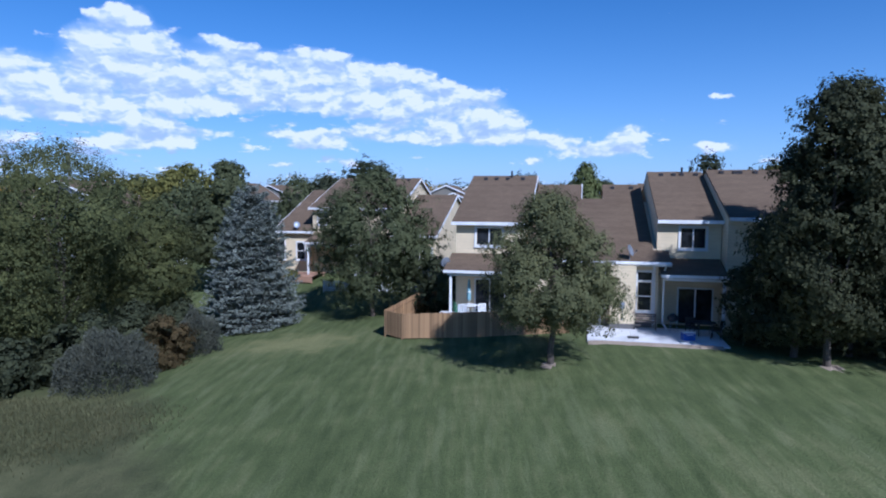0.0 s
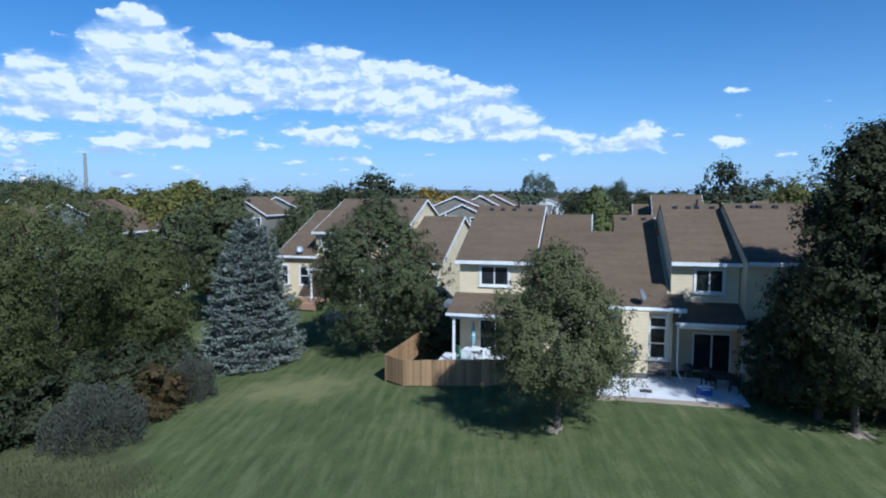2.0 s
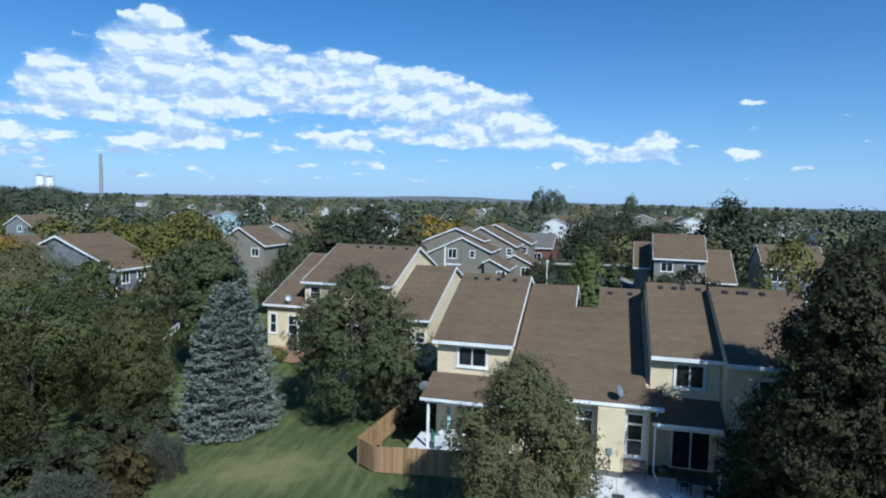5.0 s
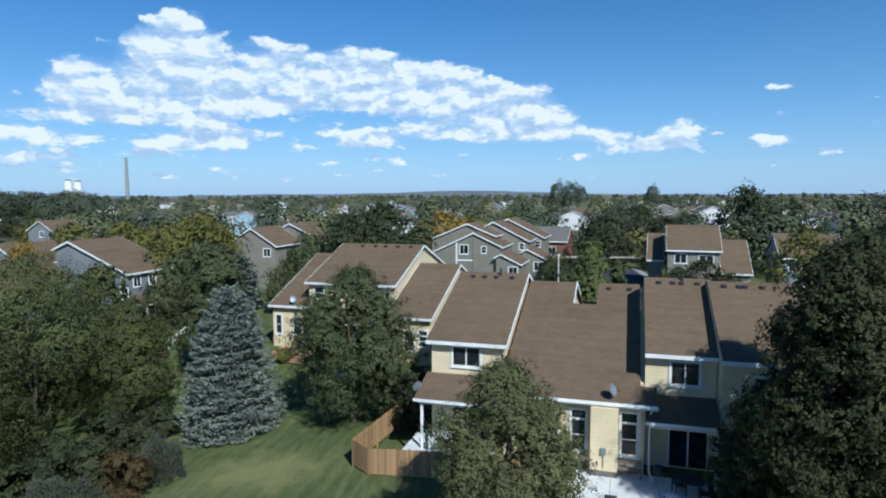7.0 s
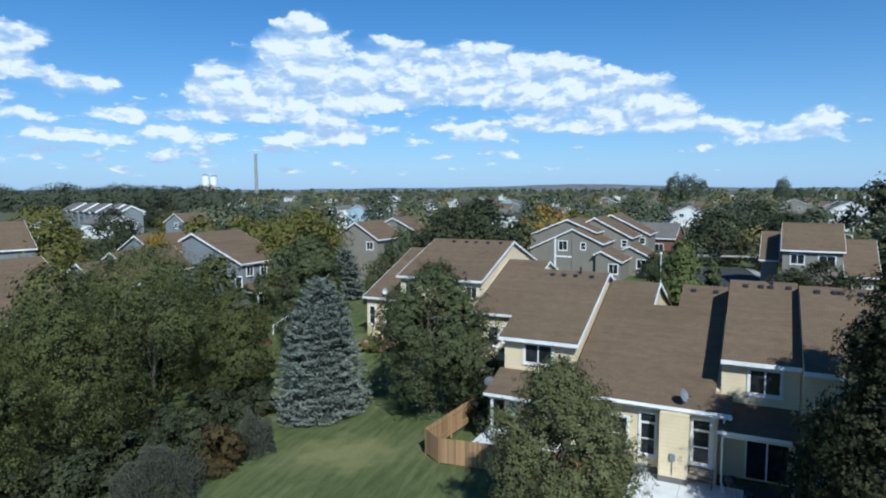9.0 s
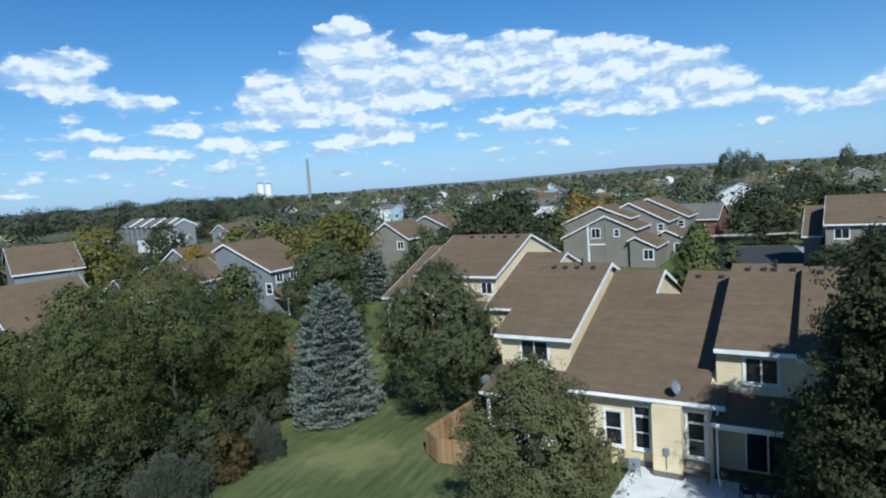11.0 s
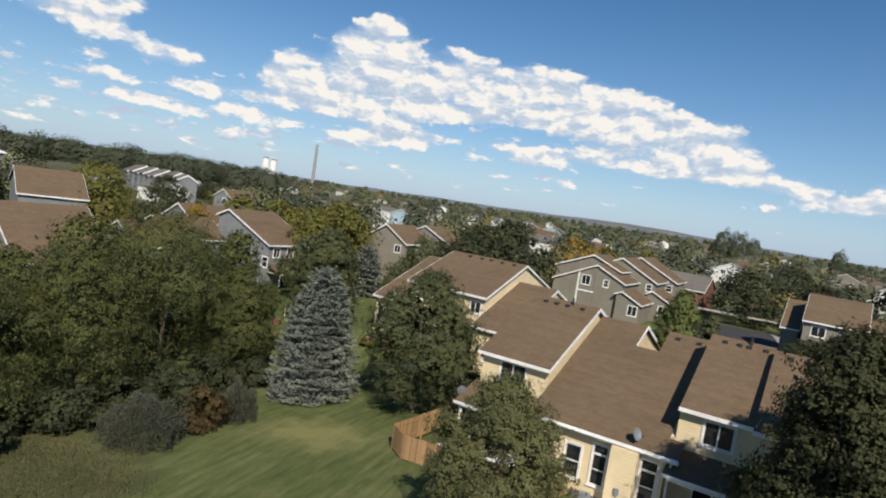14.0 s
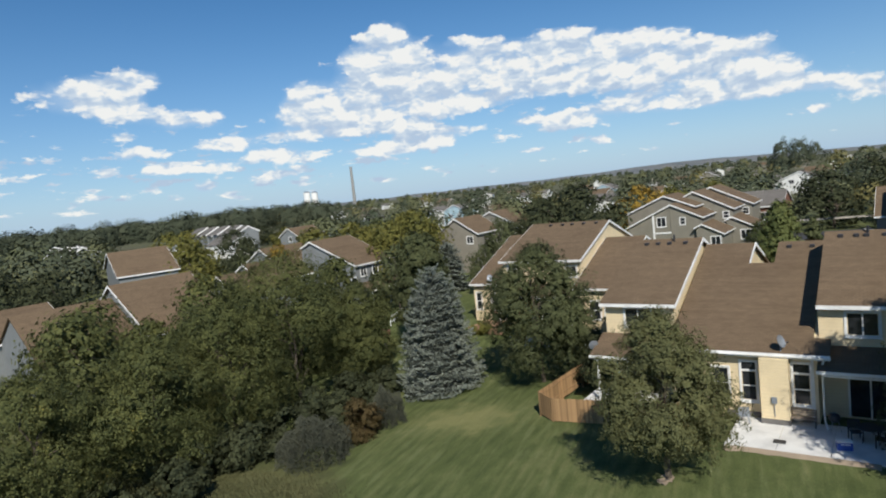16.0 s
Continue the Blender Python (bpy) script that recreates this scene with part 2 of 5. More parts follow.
def concrete(name, c):
    m, g = material(name)
    n1, n2 = g.noise(place(g), 0.9, 5), g.noise(place(g), 25, 3)
    f = g.math("ADD", g.math("MULTIPLY", n1, 0.7), g.math("MULTIPLY", n2, 0.3))
    finish(g, g.ramp(f, (0.32, tuple(v * 0.7 for v in c)), (0.6, c)), 0.85, bump=n2, strength=0.2, dist=0.005)
    return m


BEIGE = siding("beige siding", (0.77, 0.635, 0.41))
GREY = siding("blue grey siding", (0.215, 0.23, 0.235))
SAGEWALL = siding("sage grey siding", (0.228, 0.212, 0.172))
TAUPE = siding("taupe siding", (0.25, 0.23, 0.19))
WHITE = painted("white trim", (0.82, 0.82, 0.8))
ROOF = shingles("brown shingles", (0.143, 0.102, 0.066), (0.165, 0.118, 0.076))
ROOF_G = shingles("grey shingles", (0.14, 0.13, 0.12), (0.19, 0.175, 0.16))
GLASS = pane_glass("window glass")
SOFFIT = painted("soffit", (0.45, 0.42, 0.36))
CEDAR = planks("cedar boards", (0.36, 0.222, 0.11))
OLDWOOD = planks("weathered wood", (0.26, 0.21, 0.165))
SLAB = concrete("pale concrete", (0.72, 0.71, 0.68))
WALKWAY = concrete("grey concrete", (0.36, 0.35, 0.33))
BARK = bark("bark", (0.13, 0.105, 0.08))
ASPHALT = concrete("asphalt", (0.055, 0.055, 0.058))
MULCH = concrete("mulch", (0.33, 0.26, 0.19))
METAL = plain("grey metal", (0.3, 0.33, 0.37), 0.45, 0.5)
DARK = plain("dark plastic", (0.03, 0.03, 0.033), 0.5)
BRICK = painted("red brick wall", (0.22, 0.105, 0.075), 0.85, 0.2, 8)
PALE = siding("white siding", (0.75, 0.75, 0.72))
SKYBLUE = siding("pale blue siding", (0.4, 0.55, 0.62))
TEAL = plain("pale teal canvas", (0.26, 0.44, 0.48), 0.85)
GREEN = plain("green plastic", (0.1, 0.3, 0.17), 0.5)
BLUE = plain("blue plastic", (0.03, 0.08, 0.35), 0.5)
TAN = plain("tan concrete", (0.42, 0.38, 0.33), 0.9)
DECK = planks("reddish deck boards", (0.42, 0.25, 0.16))
LEAF = leafy("green leaves", (0.062, 0.075, 0.036), (0.152, 0.165, 0.075), (0.21, 0.21, 0.09), trans=0.35)
LEAF_T = leafy("deep green leaves", (0.05, 0.063, 0.028), (0.158, 0.165, 0.058), (0.33, 0.28, 0.07), trans=0.35, turn=0.78)
LEAF_P = leafy("fresh green leaves", (0.09, 0.115, 0.042), (0.2, 0.22, 0.08), trans=0.35)
LEAF_Y = leafy("yellowing leaves", (0.108, 0.114, 0.036), (0.24, 0.216, 0.056), (0.35, 0.29, 0.068), trans=0.35)
LEAF_O = leafy("orange leaves", (0.22, 0.14, 0.03), (0.42, 0.28, 0.05))
LEAF_B = leafy("dull green leaves", (0.09, 0.098, 0.046), (0.205, 0.205, 0.09), (0.28, 0.235, 0.11), trans=0.35)
LEAF_D = leafy("dark leaves", (0.034, 0.042, 0.024), (0.085, 0.093, 0.045), trans=0.3)
LEAF_R = leafy("dark olive leaves", (0.034, 0.04, 0.022), (0.1, 0.104, 0.048), (0.16, 0.135, 0.06), trans=0.35, turn=0.85)
NEEDLE = leafy("blue needles", (0.112, 0.13, 0.11), (0.28, 0.305, 0.255), trans=0.08)
RUST = leafy("rust leaves", (0.08, 0.066, 0.03), (0.165, 0.112, 0.05), (0.14, 0.13, 0.055))
SAGE = leafy("sage leaves", (0.08, 0.085, 0.064), (0.145, 0.15, 0.108))
STRAW = leafy("straw", (0.075, 0.078, 0.036), (0.14, 0.132, 0.062))


def woods(name, c1, c2):
    """Far foliage: its shade changes from tree to tree more than from leaf to leaf."""
    m, g = material(name)
    r = g.node("ShaderNodeNewGeometry").outputs["Random Per Island"]
    f = g.math("ADD", g.math("MULTIPLY", r, 0.1), g.math("MULTIPLY", g.noise(place(g), 0.09, 3), 0.85))
    d = g.node("ShaderNodeBsdfDiffuse", {"Color": g.ramp(f, (0.3, c1), (0.68, c2))})
    g.node("ShaderNodeOutputMaterial", {0: d.outputs[0]})
    return m


WOODS_D, WOODS_G, WOODS_Y = woods("far dark foliage", (0.05, 0.062, 0.042), (0.095, 0.106, 0.068)), woods("far green foliage", (0.085, 0.098, 0.05), (0.145, 0.147, 0.078)), woods("far yellow foliage", (0.12, 0.115, 0.05), (0.19, 0.165, 0.07))

# ---- building tools ----
def part(name, bm, mat, parent=None, label="", smooth=False):
    """Link a bmesh as one mesh object under a thing or a part."""
    me = bpy.data.meshes.new(name)
    bmesh.ops.recalc_face_normals(bm, faces=bm.faces)
    bm.to_mesh(me)
    bm.free()
    if smooth:
        me.polygons.foreach_set("use_smooth", [True] * len(me.polygons))
    return mesh_part(name, me, mat, parent, label)


def mesh_part(name, me, mat, parent=None, label=""):
    if not me.materials:
        me.materials.append(mat)
    ob = new(name, me)
    if parent is not None:
        ob.parent = parent
    return tagged(ob, label) if label else ob


def thing(name, m, label, category, group="", kind=""):
    ob = new(name)
    ob.matrix_basis = m
    ob.empty_display_size = 0.3
    return tagged(ob, label, category, group, kind)


def box(bm, x0, x1, y0, y1, z0, z1, bevel=0.0):
    m = Matrix.Translation(((x0 + x1) / 2, (y0 + y1) / 2, (z0 + z1) / 2)) @ Matrix.Diagonal((abs(x1 - x0), abs(y1 - y0), abs(z1 - z0), 1))
    vs = bmesh.ops.create_cube(bm, size=1, matrix=m)["verts"]
    if bevel:
        bmesh.ops.bevel(bm, geom=list({ed for v in vs for ed in v.link_edges}), offset=bevel, segments=1, affect="EDGES")
    return bm


def boxes(*rows, bevel=0.0):
    bm = bmesh.new()
    for r in rows:
        box(bm, *r, bevel=bevel)
    return bm


def prism(bm, outline, axis, a0, a1):
    """A solid with the given outline of (p, q) pairs, drawn out along an axis: x takes (y, z), y takes (x, z), z takes (x, y)."""
    def at(p, q, a):
        return {"x": (a, p, q), "y": (p, a, q), "z": (p, q, a)}[axis]
    lo, hi = [bm.verts.new(at(p, q, a0)) for p, q in outline], [bm.verts.new(at(p, q, a1)) for p, q in outline]
    bm.faces.new(lo), bm.faces.new(hi[::-1])
    for i in range(len(lo)):
        j = (i + 1) % len(lo)
        bm.faces.new((lo[j], lo[i], hi[i], hi[j]))
    return bm


def tube(bm, p, q, r0, r1=None, sides=8):
    """A tapered round bar from p to q."""
    p, q = Vector(p), Vector(q)
    r1 = r0 if r1 is None else r1
    m = Matrix.Translation((p + q) / 2) @ (q - p).to_track_quat("Z", "Y").to_matrix().to_4x4()
    bmesh.ops.create_cone(bm, cap_ends=True, segments=sides, radius1=r0, radius2=max(r1, 0.001), depth=(q - p).length, matrix=m)
    return bm


def ground_z(x, y):
    """The height of the land: nearly level, dipping to the left of the lawn."""
    dip = max(0.0, min(1.0, (8.0 - x) / 24.0)) ** 1.1 * 2.35
    fade = 1.0 - max(0.0, min(1.0, (y - 36.0) / 14.0))
    near = max(0.0, min(1.2, (20.6 - y) * 0.042))
    far = max(0.0, min(1.0, (-40.0 - x) / 60.0))
    return -0.06 - dip * fade * (1 - far) - near + 0.1 * math.sin(x * 0.21 + 1.0) * math.sin(y * 0.17) * min(1.0, max(0.0, 6 - x) / 6)

# ---- ground ----
def build_ground():
    def steps(marks):
        out = []
        for (lo, hi, d) in marks:
            out += list(np.arange(lo, hi, d))
        return out + [marks[-1][1]]
    xs = steps([(-4500, -500, 500), (-500, -60, 40), (-60, 60, 1.2), (60, 500, 40), (500, 4500, 500)])
    ys = steps([(-4500, -500, 500), (-500, -40, 40), (-40, 70, 1.2), (70, 500, 40), (500, 4500, 500)])
    verts = [(x, y, ground_z(x, y)) for y in ys for x in xs]
    n = len(xs)
    faces = [(j * n + i, j * n + i + 1, (j + 1) * n + i + 1, (j + 1) * n + i) for j in range(len(ys) - 1) for i in range(n - 1)]
    me = bpy.data.meshes.new("ground")
    me.from_pydata(verts, [], faces)
    me.polygons.foreach_set("use_smooth", [True] * len(faces))
    m, gr = material("lawn")
    p = place(gr)
    big, mid, fine = gr.noise(p, 0.09, 4), gr.noise(p, 0.6, 4), gr.noise(p, 14, 4)
    blade = gr.noise(gr.node("ShaderNodeMapping", {"Vector": p, "Rotation": (0, 0, 0.12), "Scale": (2.5, 0.3, 1.0)}).outputs[0], 1.0, 5)
    wave = gr.node("ShaderNodeTexWave", {"Vector": gr.node("ShaderNodeMapping", {"Vector": p, "Rotation": (0, 0, 0.22)}).outputs[0], "Scale": 0.32, "Distortion": 1.6, "Detail": 2.0, "Detail Scale": 1.2}, wave_type="BANDS").outputs[1]
    f = gr.math("ADD", gr.math("MULTIPLY", big, 0.35), gr.math("ADD", gr.math("MULTIPLY", mid, 0.3), gr.math("MULTIPLY", blade, 0.35)))
    green = gr.ramp(f, (0.34, (0.054, 0.07, 0.026)), (0.5, (0.092, 0.112, 0.042)), (0.66, (0.185, 0.185, 0.085)))
    green = gr.mix(gr.math("MULTIPLY", wave, 0.22), green, (0.135, 0.16, 0.062))
    # pale cut streaks left by the mower
    dash = gr.noise(gr.node("ShaderNodeMapping", {"Vector": p, "Rotation": (0, 0, 0.3), "Scale": (1.7, 0.26, 1.0)}).outputs[0], 1.0, 3)
    green = gr.mix(gr.math("MULTIPLY", gr.node("ShaderNodeMapRange", {0: dash, 1: 0.52, 2: 0.68}).outputs[0], 0.42), green, (0.175, 0.19, 0.09))
    # the worn crest of the lawn, dry and yellowish
    off = gr.node("ShaderNodeVectorMath", {0: p, 1: (-9.0, 28.0, -1.5)}, operation="SUBTRACT").outputs[0]
    away = gr.node("ShaderNodeVectorMath", {0: gr.node("ShaderNodeVectorMath", {0: off, 1: (0.2, 0.3, 0.0)}, operation="MULTIPLY").outputs[0]}, operation="LENGTH").outputs[1]
    worn = gr.ramp(gr.math("ADD", away, gr.math("MULTIPLY", gr.math("SUBTRACT", mid, 0.5), 2.2)), (0.25, (0.75, 0.75, 0.75)), (1.0, (0, 0, 0)))
    green = gr.mix(worn, green, (0.24, 0.23, 0.1))
    # unmown, dry grass on the slope below the thicket
    sep = gr.node("ShaderNodeSeparateXYZ", {0: p})
    edge = gr.math("ADD", gr.math("MULTIPLY_ADD", sep.outputs[1], 0.55, sep.outputs[0]), gr.math("MULTIPLY", gr.math("SUBTRACT", mid, 0.5), 5.0))
    rough_grass = gr.math("MULTIPLY", gr.node("ShaderNodeMapRange", {0: edge, 1: -2.0, 2: -4.5}).outputs[0], gr.node("ShaderNodeMapRange", {0: sep.outputs[1], 1: 24.0, 2: 19.0}).outputs[0])
    green = gr.mix(gr.math("MULTIPLY", rough_grass, 0.85), green, gr.ramp(mid, (0.35, (0.068, 0.072, 0.034)), (0.65, (0.125, 0.12, 0.058))))
    # beyond the yards the plain is drier, with fields and verges
    out = gr.math("MULTIPLY", gr.node("ShaderNodeVectorMath", {0: p}, operation="LENGTH").outputs[1], 0.01)
    plain_mix = gr.math("MULTIPLY", gr.node("ShaderNodeMapRange", {0: out, 1: 1.0, 2: 2.2}).outputs[0], gr.ramp(gr.noise(p, 0.02, 4), (0.35, (0.55, 0.55, 0.55)), (0.6, (1, 1, 1))))
    green = gr.mix(plain_mix, green, gr.ramp(mid, (0.35, (0.075, 0.08, 0.05)), (0.65, (0.15, 0.135, 0.09))))
    finish(gr, gr.mix(0.5, green, gr.mix(1.0, green, gr.ramp(fine, (0.3, (0.55, 0.55, 0.5)), (0.7, (1.35, 1.35, 1.3))), "MULTIPLY")), 0.95, bump=gr.math("ADD", fine, blade), strength=0.8, dist=0.06, spec=0.1)
    tagged(mesh_part("ground", me, m), "mown green lawn with dry patches, running out to the plain", "lawn", kind="structure")


build_ground()

# ---- town houses ----
ROW = pose(0.12, 30.34, 0, 0, 0, -10)  # the frame of the near row: x along its fronts, y into depth


def gable_roof(bm, u0, u1, ve, ze, vr, zr, vb, thick=0.14):
    """Two slabs meeting at a ridge along x: front eave at ve, ridge at vr, back eave at vb."""
    zb = zr - (vb - vr) * (zr - ze) / (vr - ve)
    return prism(bm, [(ve, ze), (vr, zr), (vb, zb), (vb, zb - thick), (vr, zr - thick * 1.08), (ve, ze - thick)], "x", u0, u1)


def window(parent, u0, u1, v, z0, z1, panes=2, transom=0.0, name="window", mat=WHITE, face=-1):
    """A white-trimmed window in a wall that faces -y: frame, glass panes, bars between them."""
    t = 0.13
    w = part(name, boxes((u0 - t, u1 + t, v - 0.05, v + 0.02, z1, z1 + t), (u0 - t, u1 + t, v - 0.05, v + 0.02, z0 - t, z0), (u0 - t, u0, v - 0.05, v + 0.02, z0, z1), (u1, u1 + t, v - 0.05, v + 0.02, z0, z1), bevel=0.008), mat, parent)
    part("sill", boxes((u0 - t - 0.03, u1 + t + 0.03, v - 0.1, v - 0.052, z0 - t - 0.03, z0 - t + 0.02)), mat, w)
    zt = z1 - transom
    if transom:
        part("mullion", boxes((u0, u1, v - 0.045, v + 0.0, zt - 0.05, zt + 0.05)), mat, w)
        part("pane", boxes((u0, u1, v - 0.012, v + 0.01, zt + 0.05, z1)), GLASS, w)
        zt -= 0.05
    step = (u1 - u0) / panes
    for i in range(panes):
        part("pane", boxes((u0 + i * step + 0.035, u0 + (i + 1) * step - 0.035, v - 0.012, v + 0.01, z0 + 0.03, zt - 0.03)), GLASS, w)
        if i:
            part("mullion", boxes((u0 + i * step - 0.035, u0 + i * step + 0.035, v - 0.045, v, z0, zt)), mat, w)
    if panes == 1:
        part("mullion", boxes((u0, u1, v - 0.04, v, (z0 + zt) / 2 - 0.03, (z0 + zt) / 2 + 0.03)), mat, w)
    return w


def unit(base, label, u0, u1, ve, ze, vr, zr, vb, z0=-0.6, wall=BEIGE, roof=ROOF, over=0.42, side=0.22, group="townhouse row", name="townhouse", fascia=0.19, left=True, right=True, roof_label="brown asphalt shingle roof", rake=0.2):
    """A house with its ridge along x. Returns the thing; its walls stand inside the roof's overhang."""
    t = thing(name, base, label, "house", group)
    s = (zr - ze) / (vr - ve)
    vf, vk = ve + over, vb - over
    zf, zk = ze + over * s - 0.16, zr - (vk - vr) * s - 0.16
    bm = prism(bmesh.new(), [(vf, z0), (vf, zf), (vr, zr - 0.16), (vk, zk), (vk, z0)], "x", u0 + side, u1 - side)
    part("wall", bm, wall, t)
    part("roof", gable_roof(bmesh.new(), u0, u1, ve, ze, vr, zr, vb), roof, t, roof_label)
    part("fascia", boxes((u0 - 0.02, u1 + 0.02, ve - 0.05, ve - 0.003, ze - fascia, ze + 0.01)), WHITE, t, "white painted eave board")
    part("soffit", boxes((u0 + 0.02, u1 - 0.02, ve, vf, ze - fascia + 0.02, ze - fascia + 0.06)), SOFFIT, t)
    for on, u in ((left, u0 - 0.04), (right, u1)):
        if on:
            zb = zr - (vb - vr) * s
            bm = prism(bmesh.new(), [(ve - 0.05, ze - 0.01), (vr, zr - 0.01), (vb, zb - 0.01), (vb, zb - rake), (vr, zr - rake * 1.2), (ve - 0.05, ze - rake * 1.1)], "x", u, u + 0.04)
            part("rake_board", bm, WHITE, t, "white painted rake board")
    return t


def turned(w, m):
    w.matrix_basis = m
    return w


A = unit(ROW, "two-storey beige townhouse with a porch and a brown roof", 0.0, 4.76, 0.0, 5.7, 8.1, 8.82, 16.2, left=False)
B = unit(ROW, "low beige townhouse under one long brown roof", 4.76, 7.9, -2.4, 3.72, 9.0, 8.2, 18.0, left=False, right=False)
part("wall", prism(bmesh.new(), [(-1.98, -0.6), (-1.98, 3.7), (6.3, 6.94), (6.3, -0.6)], "x", 7.68, 12.2), BEIGE, B)
part("roof", prism(bmesh.new(), [(-2.4, 3.72), (6.4, 7.18), (6.4, 7.02), (-2.4, 3.58)], "x", 7.9, 9.35), ROOF, B)
part("roof", gable_roof(bmesh.new(), 9.35, 12.0, -2.4, 3.72, 9.0, 8.2, 18.0), ROOF, B)
part("roof", prism(bmesh.new(), [(-2.4, 3.72), (-1.0, 4.27), (-1.0, 4.13), (-2.4, 3.58)], "x", 12.0, 12.8), ROOF, B)
part("wall", boxes((9.4, 11.9, 8.0, 9.4, 6.0, 7.8)), BEIGE, B)
part("gable", prism(bmesh.new(), [(6.4, 7.0), (9.0, 8.02), (11.6, 7.0)], "x", 7.62, 7.7), BEIGE, B, "beige gable end above the roof")
part("rake_board", prism(bmesh.new(), [(6.5, 7.26), (9.0, 8.24), (12.5, 6.86), (12.5, 6.66), (9.0, 8.0), (6.5, 7.02)], "x", 7.9, 7.95), WHITE, B)
part("fascia", boxes((7.92, 12.82, -2.45, -2.403, 3.48, 3.73)), WHITE, B)
part("gutter", boxes((4.8, 12.85, -2.56, -2.45, 3.56, 3.68), bevel=0.03), WHITE, B)
part("soffit", boxes((7.92, 12.78, -2.4, -1.98, 3.5, 3.54)), SOFFIT, B)
part("chimney_chase", boxes((9.6, 10.95, -2.75, -1.95, -0.3, 3.49)), BEIGE, B, "beige chimney chase against the wall")
part("foundation", boxes((7.7, 12.03, -2.03, -1.975, -0.5, 0.3), (9.58, 10.97, -2.79, -2.5, -0.3, 0.28)), concrete("dark foundation", (0.16, 0.15, 0.14)), B, "dark concrete foundation strip")
bm = bmesh.new()
tube(bm, (12.55, -2.5, 3.55), (12.45, -2.35, 3.2), 0.05), tube(bm, (12.45, -2.35, 3.2), (12.45, -2.35, 0.35), 0.05), tube(bm, (12.45, -2.35, 0.35), (12.6, -2.9, 0.12), 0.05)
part("downspout", bm, WHITE, B, "white metal downspout")
part("corner_board", boxes((11.9, 12.04, -2.03, -1.9, -0.4, 3.5)), WHITE, B)
C = unit(ROW, "two-storey beige townhouse half hidden by dark trees", 12.2, 15.7, -0.98, 6.0, 6.5, 9.02, 14.0, left=False, right=False, side=0.02)
D = unit(ROW, "two-storey beige townhouse in the shade of dark trees", 15.7, 20.7, -2.4, 6.22, 5.2, 9.08, 13.0, left=False, side=0.02)
window(A, 1.52, 3.12, 0.42, 4.25, 5.32)
window(C, 13.5, 14.85, -0.56, 4.4, 5.55)
window(D, 17.2, 18.7, -1.98, 4.3, 5.4)
window(B, 7.1, 7.9, -1.98, 0.95, 2.65, 1)
window(B, 8.6, 9.3, -1.98, 0.95, 3.05, 1, 0.45)
window(B, 11.1, 11.85, -1.98, 0.95, 3.1, 1, 0.5)


def porch(house, u0, u1, ve, vw, z_e, z_w, posts, wall_v):
    """A lean-to roof on posts before a wall."""
    part("porch_roof", prism(bmesh.new(), [(ve, z_e), (vw, z_w), (vw, z_w - 0.12), (ve, z_e - 0.12)], "x", u0, u1), ROOF, house)
    part("porch_fascia", boxes((u0 - 0.02, u1 + 0.02, ve - 0.05, ve - 0.003, z_e - 0.15, z_e + 0.01)), WHITE, house)
    part("porch_beam", boxes((u0 + 0.2, u1 - 0.1, ve + 0.2, ve + 0.34, z_e - 0.34, z_e - 0.1)), WHITE, house)
    part("porch_ceiling", boxes((u0 + 0.05, u1 - 0.05, ve, vw, z_e - 0.19, z_e - 0.15)), SOFFIT, house)
    for u in posts:
        part("post", boxes((u - 0.07, u + 0.07, ve + 0.2, ve + 0.34, -0.3, z_e - 0.34), bevel=0.01), WHITE, house)


def sliding_door(house, u0, u1, v, z0=0.0, z1=2.05):
    d = part("sliding_door", boxes((u0 - 0.09, u1 + 0.09, v - 0.05, v + 0.02, z1, z1 + 0.09), (u0 - 0.09, u0, v - 0.05, v + 0.02, z0, z1), (u1, u1 + 0.09, v - 0.05, v + 0.02, z0, z1), ((u0 + u1) / 2 - 0.04, (u0 + u1) / 2 + 0.04, v - 0.045, v, z0, z1)), WHITE, house, "glass sliding door with a white frame")
    part("pane", boxes((u0, (u0 + u1) / 2 - 0.04, v - 0.012, v + 0.01, z0 + 0.05, z1)), GLASS, d)
    part("pane", boxes(((u0 + u1) / 2 + 0.04, u1, v - 0.012, v + 0.01, z0 + 0.05, z1)), GLASS, d)


porch(A, -0.05, 4.74, -2.15, 0.42, 2.9, 3.72, (0.35, 4.4), 0.42)
sliding_door(A, 1.5, 3.3, 0.42)
porch(C, 12.24, 15.65, -3.0, -0.56, 3.1, 3.8, (15.5,), -0.56)
sliding_door(C, 13.5, 15.3, -0.56)
window(D, 17.2, 18.6, -1.98, 1.0, 2.2)
window(A, 3.75, 4.35, 0.42, 1.0, 2.1, 1)
for house, us, v, z in ((A, (0.9, 1.7, 2.5, 3.6), 7.3, 8.51), (B, (9.9, 11.2), 8.2, 7.89), (C, (12.9, 13.7, 14.2, 15.1), 5.8, 8.73), (D, (16.4, 17.2, 17.5, 18.4), 4.5, 8.82)):
    for i, u in enumerate(us):
        part("roof_vent", boxes((u, u + 0.28, v - 0.1, v + 0.25, z - 0.06, z + 0.16), bevel=0.03), DARK, house)
bm = bmesh.new()
tube(bm, (2.9, 7.7, 8.6), (2.9, 7.7, 9.15), 0.07)
part("vent_pipe", bm, DARK, A)
bm = bmesh.new()
tube(bm, (14.4, 6.2, 8.8), (14.4, 6.2, 9.3), 0.07)
part("vent_pipe", bm, DARK, C)

